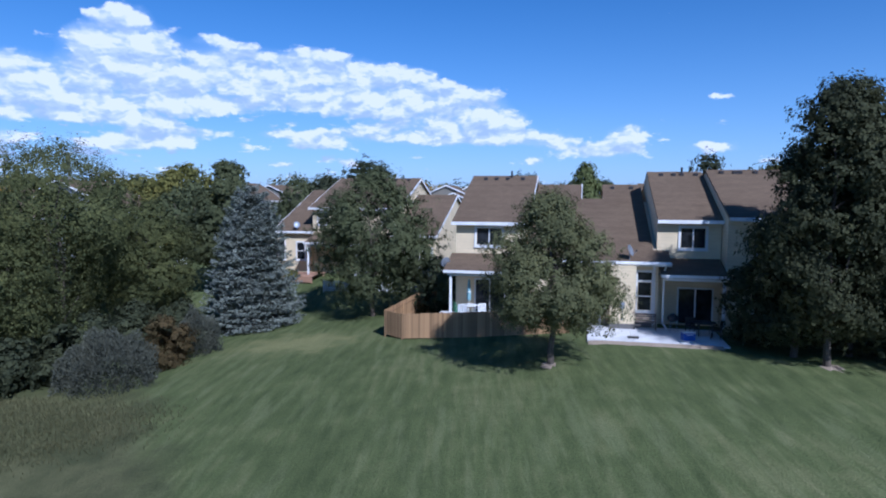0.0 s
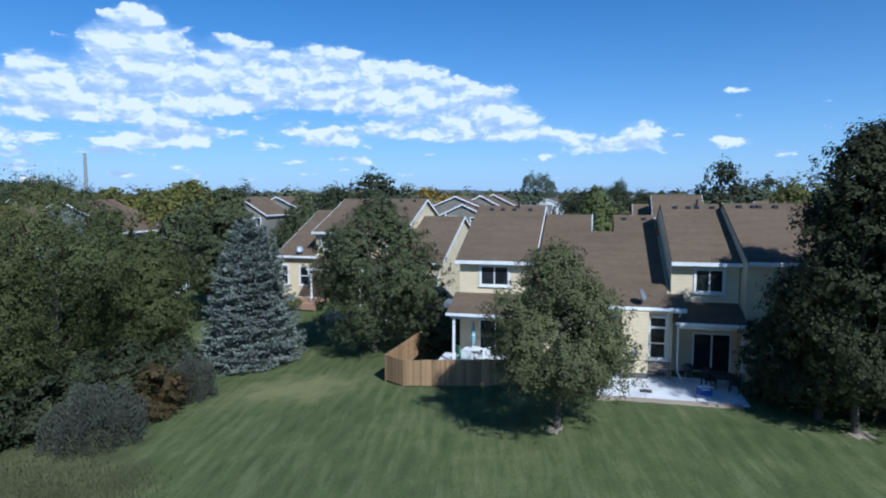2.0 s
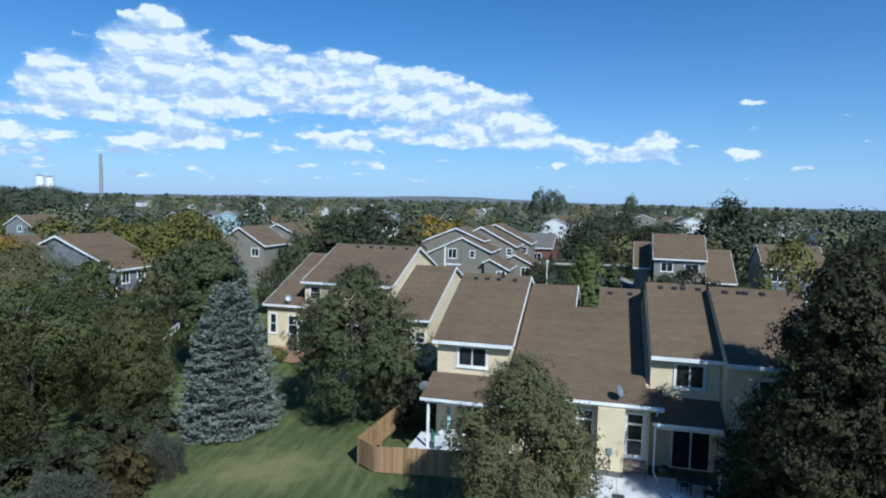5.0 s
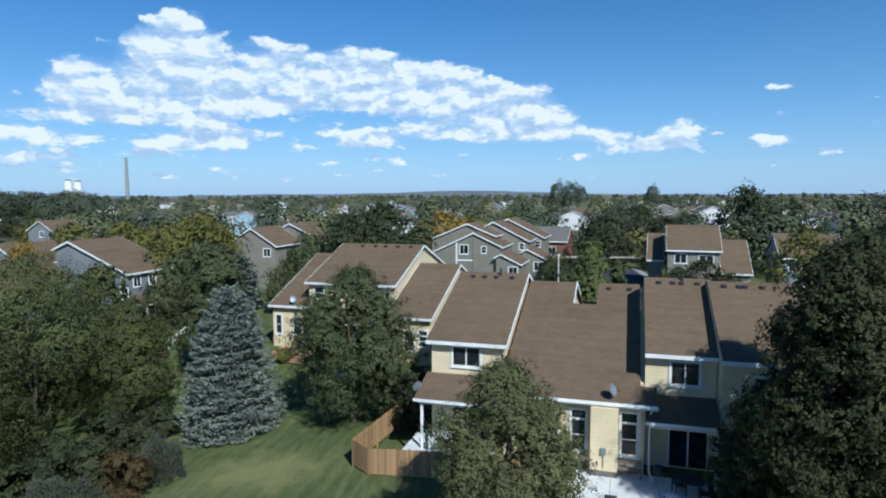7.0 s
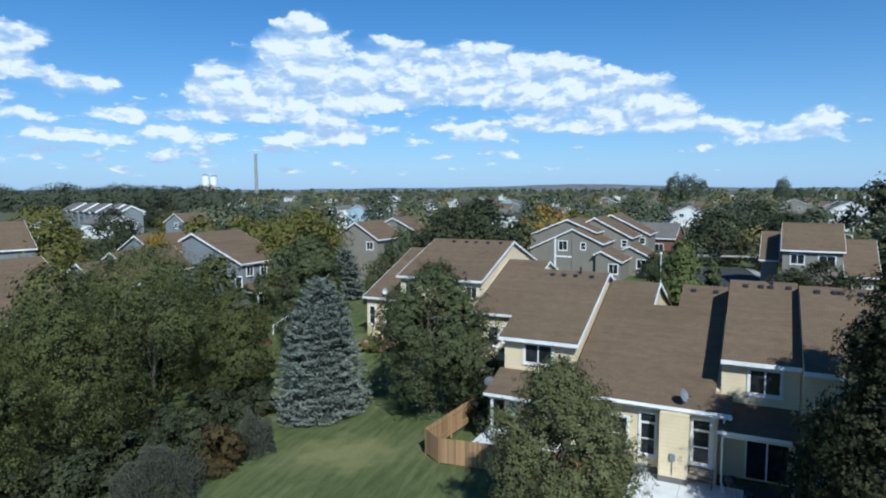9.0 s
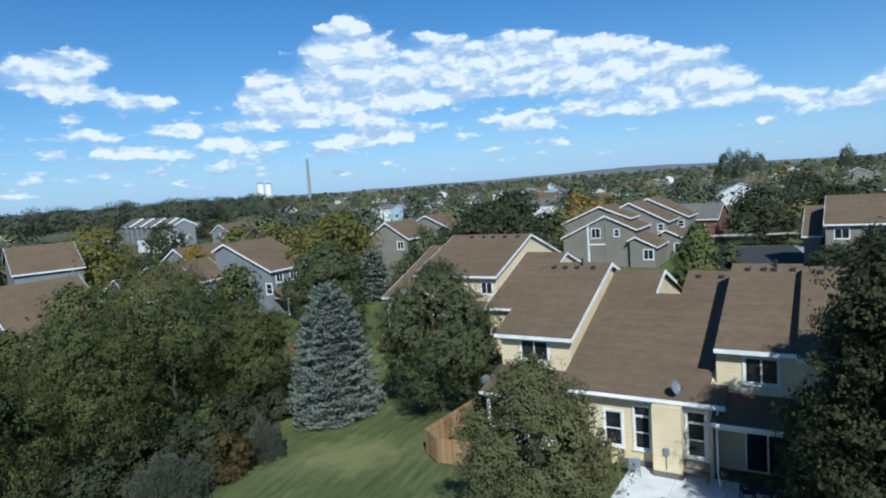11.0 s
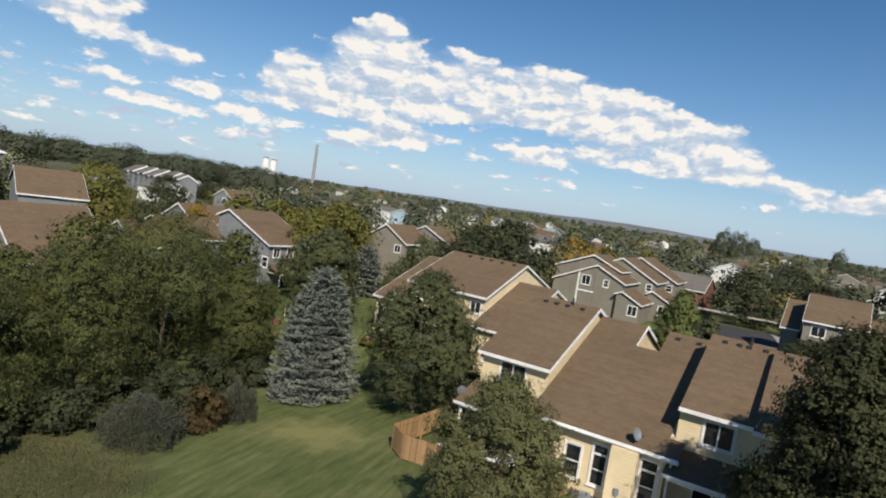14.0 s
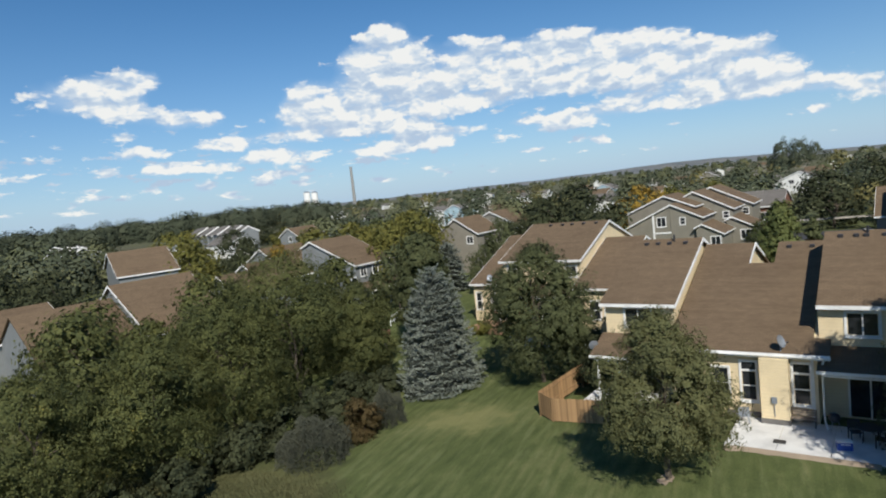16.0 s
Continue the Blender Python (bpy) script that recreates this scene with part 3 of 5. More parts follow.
Z = unit(ROW, "low beige townhouse under a long brown roof", -8.5, -4.36, 14.8, 3.85, 24.3, 7.45, 33.0, group="rear townhouse row")
window(Z, -6.9, -6.1, 15.22, 1.0, 2.6, 1)
window(Z, -5.6, -4.9, 15.22, 1.4, 2.7, 1, 0.4)
Eh = unit(ROW, "two-storey beige townhouse with a wide brown roof", -17.4, -8.5, 17.3, 6.15, 25.6, 9.15, 34.0, group="rear townhouse row")
window(Eh, -10.2, -9.2, 17.72, 4.5, 5.5)
window(Eh, -16.6, -15.7, 17.72, 4.6, 5.65, 1)
porch(Eh, -16.9, -8.6, 15.0, 17.72, 3.0, 3.8, (-16.6, -12.0, -9.0), 17.72)
sliding_door(Eh, -12.8, -11.0, 17.72)
Fh = unit(ROW, "low beige end townhouse with a brown roof", -21.1, -17.0, 17.0, 3.9, 27.0, 7.9, 34.0, group="rear townhouse row")
window(Fh, -20.55, -20.0, 17.42, 1.2, 2.9, 1)
window(Fh, -18.7, -17.9, 17.42, 1.2, 2.8, 1)
for u in (-15.0, -13.6, -12.5, -11.2, -9.8):
    part("roof_vent", boxes((u, u + 0.3, 24.7, 25.1, 8.86, 9.06), bevel=0.03), DARK, Eh)


# ---- houses further off; their gables face the lawn ----
def gable_house(x, y, label, z_r, right, left, depth, wall, slope=0.47, rz=80.0, roof=ROOF, group="", windows=(), name="townhouse", z0=-0.5, over=0.35, rake=0.2):
    """A house whose ridge runs away from the lawn; right and left are the widths of its two slopes."""
    h = unit(pose(x, y, 0, 0, 0, rz), label, 0.0, depth, -right, z_r - right * slope, 0.0, z_r, left, z0=z0, wall=wall, roof=roof, over=over, side=0.3, group=group, name=name, roof_label="", rake=rake)
    for v, z, w, hh in windows:
        turned(window(h, -w / 2, w / 2, 0, z, z + hh, 1 if w < 1 else 2), pose(0.3, v, 0, 0, 0, -90))
    return h


G = "grey townhouse row"
g1 = gable_house(-1.5, 96.0, "sage-grey gabled townhouse with white trim", 8.0, 4.9, 7.4, 9.0, SAGEWALL, group=G, windows=[(-1.7, 4.7, 0.7, 1.0), (1.6, 4.5, 1.3, 1.4)])
part("corner_board", boxes((0.2, 0.31, 2.7, 3.0, -0.4, 6.6)), WHITE, g1)
part("corner_board", boxes((0.2, 0.31, 0.0, 0.12, 0.6, 7.4)), SAGEWALL, g1)
part("band_board", boxes((0.2, 0.31, 0.12, 2.7, 3.3, 3.55)), WHITE, g1)
gable_house(-2.8, 100.0, "sage-grey gabled townhouse with white trim", 9.3, 5.0, 6.6, 9.0, SAGEWALL, group=G, slope=0.42)
gable_house(1.4, 104.5, "sage-grey gabled townhouse with white trim", 9.4, 6.4, 4.0, 9.0, SAGEWALL, group=G, windows=[(-5.0, 4.6, 0.8, 1.0)], slope=0.52)
gable_house(3.8, 113.0, "sage-grey gabled townhouse with white trim", 9.6, 7.0, 4.0, 9.0, SAGEWALL, group=G, windows=[(-5.6, 4.4, 0.9, 1.0)], slope=0.5)
gable_house(3.0, 94.5, "low sage-grey garage wing with white trim", 4.7, 3.3, 1.2, 8.0, SAGEWALL, group=G, slope=0.5, name="garage", windows=[(-1.9, 1.2, 1.3, 1.4)])
gable_house(7.2, 102.0, "low sage-grey garage wing with white trim", 4.9, 3.3, 1.2, 8.0, SAGEWALL, group=G, slope=0.5, name="garage", windows=[(-1.9, 1.2, 1.3, 1.4)])
H = "taupe townhouse row"
gable_house(-34.6, 86.0, "taupe gabled townhouse with a white-framed window", 9.2, 4.4, 5.0, 8.0, TAUPE, group=H, slope=0.62, windows=[(-2.6, 4.9, 1.1, 1.1)])
gable_house(-34.0, 101.0, "taupe gabled townhouse with white trim", 9.2, 7.2, 5.0, 9.0, TAUPE, group=H, windows=[(-5.0, 4.8, 1.0, 1.0)])
gable_house(-32.0, 117.5, "taupe gabled townhouse with white trim", 9.2, 6.0, 5.0, 9.0, TAUPE, group=H)
K = "rear lane houses"
LANE_GABLES = [(-95.0, 117.5, 8.8), (-60.0, 67.0, 8.0), (-51.0, 53.4, 7.2), (-49.5, 47.2, 6.6)]
l1 = gable_house(-45.4, 60.8, "blue-grey gabled house with a long brown roof", 9.0, 8.2, 2.4, 8.0, GREY, group=K, slope=0.43, windows=[(-7.4, 2.6, 0.9, 1.2)])
window(l1, 1.2, 2.2, -7.87, 3.9, 5.0, 2)
window(l1, 3.6, 4.6, -7.87, 3.9, 5.0, 2)
porch(l1, 0.3, 7.8, -10.4, -7.87, 2.15, 3.0, (0.6, 4.0, 7.5), -7.87)
sliding_door(l1, 3.0, 4.8, -7.87, -0.3, 1.8)
window(l1, 5.8, 7.0, -7.87, 0.3, 1.7)
gable_house(-49.7, 32.8, "brown-roofed house behind the thicket", 8.1, 8.0, 5.0, 8.8, GREY, group=K, slope=0.58, rz=74.0)
unit(pose(-49.7, 32.8, 0, 0, 0, 74.0), "lower brown-roofed wing behind the thicket", -9.0, -0.05, -8.0, 2.5, -0.6, 6.9, 5.0, wall=GREY, group=K, left=False, right=False, roof_label="")
gable_house(-63.5, 20.5, "brown-roofed house behind the thicket", 6.6, 6.0, 6.0, 13.0, GREY, group=K, slope=0.44, rz=74.0)
gable_house(-82.5, 57.5, "brown-roofed house beyond the thicket", 9.9, 8.0, 6.0, 9.0, GREY, group=K, slope=0.44, rz=60.0)
for x, y, z in LANE_GABLES:
    gable_house(x, y, "blue-grey gabled house among trees behind the thicket", z, 4.2, 3.6, 9.0, GREY, group=K, slope=0.6, windows=[(-0.4, z - 3.4, 1.0, 1.1)])
first = gable_house(-149.0, 163.0, "narrow grey terrace house with a white-edged roof", 9.2, 4.0, 5.0, 8.0, GREY, group="far terrace", slope=0.55, rz=150.0, over=0.5, z0=-2.5, rake=0.45, roof=ROOF_G)
for i in range(1, 9):
    copy_thing(first, pose(-149.0 - 5.4 * i, 163.0 + 2.6 * i, 0.35 * (i % 2), 0, 0, 150.0))
for i in range(6):
    copy_thing(first, pose(-160.0 - 6.4 * i, 108.0 + 2.6 * i, 0.35 * (i % 2), 0, 0, 142.0))
J = "brown-roofed row across the street"
j = unit(pose(26.5, 86.5, 0, 0, 0, -12), "white-trimmed brown-roofed house across the street", 0.0, 7.3, 0.0, 6.2, 6.5, 9.5, 13.0, wall=TAUPE, group=J)
window(j, 1.2, 2.7, 0.42, 4.4, 5.6, 2)
window(j, 4.4, 6.2, 0.42, 4.3, 5.5, 2)
j = unit(pose(24.6, 90.2, 0, 0, 0, -12), "dark-sided brown-roofed house across the street", 0.0, 2.4, 0.0, 4.4, 7.0, 8.0, 13.0, wall=TAUPE, group=J)
j = unit(pose(33.2, 83.6, 0, 0, 0, -12), "garage wing with a white-framed front", 0.0, 3.9, 0.0, 3.3, 8.0, 7.4, 11.0, wall=TAUPE, group=J, name="garage")
part("garage_door", boxes((0.8, 3.1, 0.36, 0.42, -0.3, 2.2)), WHITE, j)
j = unit(pose(40.0, 82.0, 0, 0, 0, -12), "white-trimmed brown-roofed house across the street", 0.0, 8.0, 0.0, 5.6, 6.0, 8.6, 12.0, wall=GREY, group=J)
window(j, 1.2, 2.6, 0.42, 3.9, 5.0)
j = unit(pose(7.0, 127.0, 0, 0, 0, -12), "red brick house with a grey roof", 0.0, 9.0, 0.0, 4.4, 6.0, 7.2, 12.0, wall=BRICK, roof=ROOF_G, roof_label="grey shingle roof", name="house")
window(j, 1.5, 2.9, 0.42, 1.6, 3.2)
window(j, 5.0, 6.6, 0.42, 1.6, 3.2)
for x, y, z, w, mat, lab in ((27, 240, 7.6, 6.5, PALE, "white gabled house far off among trees"), (81, 330, 8.6, 6, TAUPE, "grey gabled house far off among trees"), (78, 238, 9.4, 6, PALE, "white gabled house far off among trees"), (-88, 205, 8.4, 5, SKYBLUE, "pale blue gabled house far off among trees"), (-51, 300, 8.8, 6, SKYBLUE, "pale blue gabled house far off among trees"), (-110, 230, 7.5, 7, PALE, "low pale house far off among trees"), (100, 330, 8.0, 7, TAUPE, "taupe gabled house far off among trees"), (52, 370, 7.5, 8, PALE, "white gabled house far off among trees"), (-10, 420, 8.0, 8, TAUPE, "taupe gabled house far off among trees"), (140, 300, 8.5, 7, TAUPE, "taupe gabled house far off among trees")):
    gable_house(x, y, lab, z, w, w, 11.0, mat, group="far houses", roof=ROOF_G, slope=0.45, name="house", windows=[(-w * 0.4, 3.4, 1.4, 1.3), (w * 0.35, 3.4, 1.4, 1.3)])


rng = random.Random(31)
near = [gable_house(60, 190, "low grey-roofed house far off among trees", 6.6, 5.5, 5.5, 12.0, PALE, group="far houses", roof=ROOF_G, slope=0.42, name="house"), gable_house(-60, 190, "brown-roofed house far off among trees", 7.0, 6.0, 6.0, 12.0, TAUPE, group="far houses", slope=0.45, name="house")]
for i in range(70):
    d, a = 190 + 700 * rng.random() ** 1.2, radians(-50 + 84 * ((i * 29) % 70 + rng.random()) / 70)
    copy_thing(near[i % 2], pose(d * math.sin(a) + 6, d * math.cos(a), 0, 0, 0, rng.choice((75, 80, 165, 170, 100))))


# ---- street ----
def strip(name, mat, x0, x1, y0, y1, z, label, category, rz=0.0):
    ob = part(name, boxes((x0, x1, y0, y1, z - 0.3, z)), mat)
    return tagged(ob, label, category, kind="structure")


strip("road", ASPHALT, 12.0, 36.0, 70.0, 78.0, 0.06, "grey asphalt street between the houses", "road")
strip("road", ASPHALT, 14.0, 27.0, 78.0, 116.0, 0.05, "grey asphalt street between the houses", "road")
strip("pavement", WALKWAY, 27.0, 28.2, 78.0, 116.0, 0.14, "pale concrete pavement along the street", "pavement")
strip("boundary_wall", TAN, 12.0, 60.0, 117.0, 117.4, 2.2, "long tan boundary wall beyond the street", "wall")

# ---- trees ----
def quads(centres, along, across, name):
    """A mesh of one four-cornered leaf for each centre."""
    n = len(centres)
    co = np.empty((n, 4, 3))
    co[:, 0], co[:, 1], co[:, 2], co[:, 3] = centres - along * 0.9, centres + across, centres + along, centres - across
    me = bpy.data.meshes.new(name)
    me.vertices.add(4 * n), me.loops.add(4 * n), me.polygons.add(n)
    me.vertices.foreach_set("co", co.ravel())
    me.loops.foreach_set("vertex_index", np.arange(4 * n))
    me.polygons.foreach_set("loop_start", np.arange(0, 4 * n, 4))
    me.polygons.foreach_set("loop_total", np.full(n, 4))
    me.update(calc_edges=True)
    return me


def unit_vectors(rng, n):
    v = rng.normal(size=(n, 3))
    return v / np.linalg.norm(v, axis=1, keepdims=True)


def crown_mesh(seed, rx, ry, h, z0, clumps, leaves, size, egg=0.5, name="crown", fill=1.0, lumps=4):
    """A crown of boughs: lumps of uneven size through a rounded outline, each set with sprays of small leaves, gaps between."""
    rng = np.random.default_rng(seed)
    boughs = max(22, clumps // lumps)
    swell = 1 - 0.42 * egg

    def profile(s):
        return np.sin(math.pi * np.clip(s, 0.02, 0.985) ** swell) ** 0.62

    s = (np.arange(boughs) + rng.uniform(0, 1, boughs)) / boughs
    s = 0.06 + 0.77 * s ** 1.15
    a = rng.uniform(0, 2 * math.pi, boughs)
    out = rng.uniform(0.1, 1, boughs) ** 0.5 * rng.uniform(0.68, 0.9, boughs)
    out *= 1 - 0.75 * np.clip((s - 0.58) / 0.25, 0, 1)  # the top is a closed dome
    w = profile(s) * out
    big = np.stack([np.cos(a) * rx * w, np.sin(a) * ry * w, z0 + h * 1.06 * s], 1)
    br = fill * rng.uniform(0.12, 0.36, boughs) * min(rx, ry, h * 0.55) * (0.7 + 0.3 * profile(s))
    # sprays on the outside of each bough
    of = rng.choice(boughs, clumps * 16, p=br ** 2 / (br ** 2).sum())
    sd = unit_vectors(rng, len(of))
    reach = rng.uniform(0.55, 1.45, len(of))
    reach = np.where(sd[:, 2] > 0.2, rng.uniform(0.25, 1.05, len(of)), reach)
    spray = big[of] + sd * (br[of] * reach)[:, None] * np.array([1.0, 1.0, 0.85])
    rel = np.hypot(spray[:, 0] / rx, spray[:, 1] / ry) / profile((spray[:, 2] - z0) / h)
    keep = (rel > 0.42) | (spray[:, 2] > z0 + h * 0.8)
    of, sd, spray = of[keep], sd[keep], spray[keep]
    sr = rng.uniform(0.4, 1.0, len(of)) * (0.14 + min(rx, ry) * 0.055)
    which = rng.integers(0, len(of), leaves)
    off = unit_vectors(rng, leaves) * (rng.uniform(0, 1, leaves) ** 0.45)[:, None]
    pos = spray[which] + off * sr[which][:, None]
    pos[:, 2] = np.maximum(pos[:, 2], z0 * 0.5 + rng.uniform(0, 0.5, leaves))
    outward = np.stack([pos[:, 0] / rx, pos[:, 1] / ry, (pos[:, 2] - z0 - h * 0.4) / (h * 0.5)], 1)
    nor = 1.0 * sd[which] + 0.6 * outward + 0.6 * unit_vectors(rng, leaves) + np.array([0, 0, 0.2])
    nor /= np.linalg.norm(nor, axis=1, keepdims=True)
    al = np.cross(nor, unit_vectors(rng, leaves))
    al /= np.linalg.norm(al, axis=1, keepdims=True)
    ac = np.cross(nor, al)
    s = size * rng.uniform(0.6, 1.3, leaves)[:, None]
    return quads(pos, al * s, ac * s * 0.62, name), big


def trunk_mesh(seed, h, r, c, z0, limbs=9):
    rng = np.random.default_rng(seed + 50)
    bm = bmesh.new()
    p, top = Vector((0, 0, -0.4)), z0 + (h - z0) * 0.75
    n = 6
    axis = [p]
    for i in range(1, n + 1):
        q = Vector((rng.normal() * 0.06 * i, rng.normal() * 0.06 * i, -0.4 + (top + 0.4) * i / n))
        tube(bm, p, q, r * (1.15 if i == 1 else 1 - 0.8 * (i - 1) / n), r * (1 - 0.8 * i / n), 9)
        p = q
        axis.append(q)
    for i in range(limbs):
        tgt = Vector(c[int(rng.integers(0, len(c)))]) * 0.72
        a = axis[min(n - 1, max(1, int(n * (0.3 + 0.5 * i / limbs))))]
        if tgt.z < a.z + 0.2:
            tgt.z = a.z + 0.4
        mid = (a + tgt) / 2 + Vector((rng.normal() * 0.15, rng.normal() * 0.15, 0.25))
        tube(bm, a, mid, r * 0.42, r * 0.26, 6), tube(bm, mid, tgt, r * 0.26, r * 0.08, 6)
    return bm


def broad_tree(x, y, height, width, z0, seed, leaf=LEAF, label="green leafy tree on the lawn", clumps=150, leaves=16000, size=0.17, r=0.16, z=None, group="", egg=0.5, spin=0.0, deep=None, fill=1.0, lumps=4):
    t = thing("tree", pose(x, y, ground_z(x, y) if z is None else z, 0, 0, spin), label, "tree", group)
    me, c = crown_mesh(seed, width / 2, (deep or width) / 2, height - z0, z0, clumps, leaves, size, egg, fill=fill, lumps=lumps)
    part("trunk", trunk_mesh(seed, height, r, c, z0), BARK, t)
    mesh_part("crown", me, leaf, t)
    return t


def spruce_tree(x, y, height, width, seed, mat=NEEDLE, label="blue spruce with dense layered branches", z=None, size=0.1, name="spruce", spacing=0.5):
    """A cone of boughs in whorls: each bough sags, turns up at its tip and carries a dense fan of needle sprays."""
    rng = np.random.default_rng(seed)
    t = thing(name, pose(x, y, ground_z(x, y) if z is None else z), label, "spruce")
    bm = bmesh.new()
    tube(bm, (0, 0, -0.4), (0, 0, height * 0.97), 0.02 * height, 0.01, 8)
    cen, al, ac = [], [], []
    zs, up = 0.35, np.array([0, 0, 1.0])
    while zs < height - 0.1:
        k = 1 - zs / height
        reach = width / 2 * k ** 0.5 * (0.9 + 0.1 * min(1, zs / 1.5))
        n = max(5, int(2 * math.pi * reach / 0.62))
        turn = rng.uniform(0, 6.28)
        for i in range(n):
            a = turn + 2 * math.pi * (i + rng.uniform(-0.3, 0.3)) / n
            l = reach * rng.uniform(0.76, 1.12) + 0.1
            zb = zs + rng.normal(0, 0.2)
            dirv, side = np.array([math.cos(a), math.sin(a), 0.0]), np.array([-math.sin(a), math.cos(a), 0.0])
            rise = 0.5 * (1 - k) ** 2  # the upper boughs point upward
            m = int((12 + 42 * l) * (0.1 / size) ** 1.5)
            s = rng.uniform(0.06, 1.0, m) ** 0.75
            fan = (0.1 + 0.3 * l) * np.sin(np.pi * np.clip(s, 0.05, 0.97)) ** 0.7
            w = rng.uniform(-1, 1, m) * fan
            zoff = l * (rise * s - 0.2 * s ** 1.2 + 0.16 * s ** 4) - 0.35 * np.abs(w) * (1 - s) - rng.exponential(0.07, m) + rng.normal(0, 0.03, m)
            pos = dirv * (l * s)[:, None] + side * w[:, None] + up * (zb + zoff)[:, None]
            yaw = np.sign(w) * rng.uniform(0.2, 1.0, m)
            d = dirv * np.cos(yaw)[:, None] + side * np.sin(yaw)[:, None] + up * rng.normal(0.1, 0.3, m)[:, None]
            nrm = up + dirv * 0.35 + rng.normal(size=(m, 3)) * 0.5
            c = np.cross(nrm, d)
            c /= np.linalg.norm(c, axis=1, keepdims=True)
            sz = size * rng.uniform(0.7, 1.35, m)[:, None]
            cen.append(pos), al.append(d * sz), ac.append(c * sz * 0.42)
            if i % 2 == 0 and l > 0.6:
                tube(bm, (0, 0, zb), tuple(dirv * l * 0.8 + up * (zb + l * (rise * 0.8 - 0.15))), 0.012 + 0.006 * l, 0.005, 5)
        zs += spacing * (0.42 + 0.45 * k)
    part("trunk", bm, BARK, t)
    mesh_part("crown", quads(np.concatenate(cen), np.concatenate(al), np.concatenate(ac), "crown"), mat, t)
    return t


def mound_mesh(seed, r, h, leaves, size, name="foliage"):
    """A dense rounded shrub: fine upright sprays on a lumpy dome."""
    rng = np.random.default_rng(seed)
    d = unit_vectors(rng, leaves)
    d[:, 2] = np.abs(d[:, 2])
    ph = rng.uniform(0, 6.28, 6)
    lump = 1 + 0.16 * np.sin(d[:, 0] * 5 + ph[0]) * np.cos(d[:, 1] * 5 + ph[1]) + 0.12 * np.sin(d[:, 0] * 11 + ph[2]) * np.cos(d[:, 1] * 10 + ph[3]) + 0.05 * np.sin(d[:, 2] * 13 + ph[4])
    d[:, 2] = d[:, 2] ** 0.7  # flat-topped
    pos = d * (lump * rng.uniform(0.5, 1.05, leaves) ** 0.35)[:, None] * np.array([r, r, h * 0.97])
    al = 0.6 * d + np.array([0, 0, 0.7]) + 0.5 * unit_vectors(rng, leaves)
    al /= np.linalg.norm(al, axis=1, keepdims=True)
    ac = np.cross(al, unit_vectors(rng, leaves))
    s = size * rng.uniform(0.6, 1.5, leaves)[:, None]
    return quads(pos, al * s, ac * s * 0.45, name)


def bush(x, y, height, width, seed, mat, label, leaves=6000, size=0.1, clumps=60, name="bush", mound=False):
    t = thing(name, pose(x, y, ground_z(x, y)), label, "bush")
    me, c = crown_mesh(seed, width / 2, width / 2, height, 0.0, clumps, 400 if mound else leaves, size, 0.3, fill=1.5)
    if mound:
        me = mound_mesh(seed, width / 2, height, leaves, size)
    bm = bmesh.new()
    rng = np.random.default_rng(seed)
    for i in range(9):
        q = Vector(c[i])
        tube(bm, (rng.normal() * 0.1, rng.normal() * 0.1, -0.15), tuple(q * 0.85), 0.025, 0.008, 5)
    part("stem", bm, BARK, t)
    mesh_part("foliage", me, mat, t)
    return t


broad_tree(5.0, 19.4, 8.3, 6.7, 1.65, 11, leaf=LEAF_B, label="young green oak with a mulched foot before the patio", leaves=85000, size=0.058, clumps=400, egg=1.05, lumps=5, fill=1.05)
broad_tree(-5.6, 35.4, 11.3, 9.0, 1.4, 12, label="dense green tree shading the lawn", leaves=80000, size=0.08, clumps=420, egg=1.0, lumps=4, fill=1.2)
spruce_tree(-14.3, 35.4, 10.0, 7.4, 13, size=0.105)
spruce_tree(-28.9, 70.0, 6.7, 5.8, 17, label="small blue spruce behind the houses", size=0.2)
bush(-17.0, 21.4, 2.6, 4.4, 14, SAGE, "grey-green sagebrush on the slope", leaves=26000, size=0.06, mound=True)
bush(-15.7, 24.9, 3.0, 3.1, 15, RUST, "rust-brown shrub turning in autumn", leaves=20000, size=0.055)
bush(-15.0, 27.4, 2.5, 2.5, 16, SAGE, "small grey-green shrub by the rust-brown one", leaves=14000, size=0.06, mound=True)
bush(-0.7, 33.0, 4.4, 3.4, 18, LEAF_D, "dark upright juniper between the houses", leaves=12000, size=0.07)
# the thicket left of the lawn
for i, (x, y, h, w) in enumerate([(-25.2, 30.6, 14.0, 12.4), (-21.9, 35.4, 10.2, 7.0), (-26.0, 24.0, 11.0, 10.0), (-25.5, 17.0, 9.8, 9.6), (-27.5, 10.5, 9.8, 10.5), (-33.5, 30.5, 12.2, 10.5), (-30.5, 37.5, 10.4, 9.5), (-34.0, 18.0, 11.0, 10.5), (-29.5, 43.5, 9.6, 7.0), (-41.0, 24.0, 10.6, 10.5), (-32.0, 2.5, 9.5, 10.5), (-38.0, 38.0, 9.6, 9.0), (-37.0, 27.0, 8.6, 8.0)]):
    broad_tree(x, y, h, w, 1.5 if i < 5 else 0.4, 21 + i, leaf=LEAF_T, label="large dark green tree in a thicket, touched with yellow", group="thicket", leaves=52000 if i < 5 else 12000, size=0.075 if i < 5 else 0.17, clumps=340, spin=i * 70, egg=0.45, fill=1.4, lumps=13)
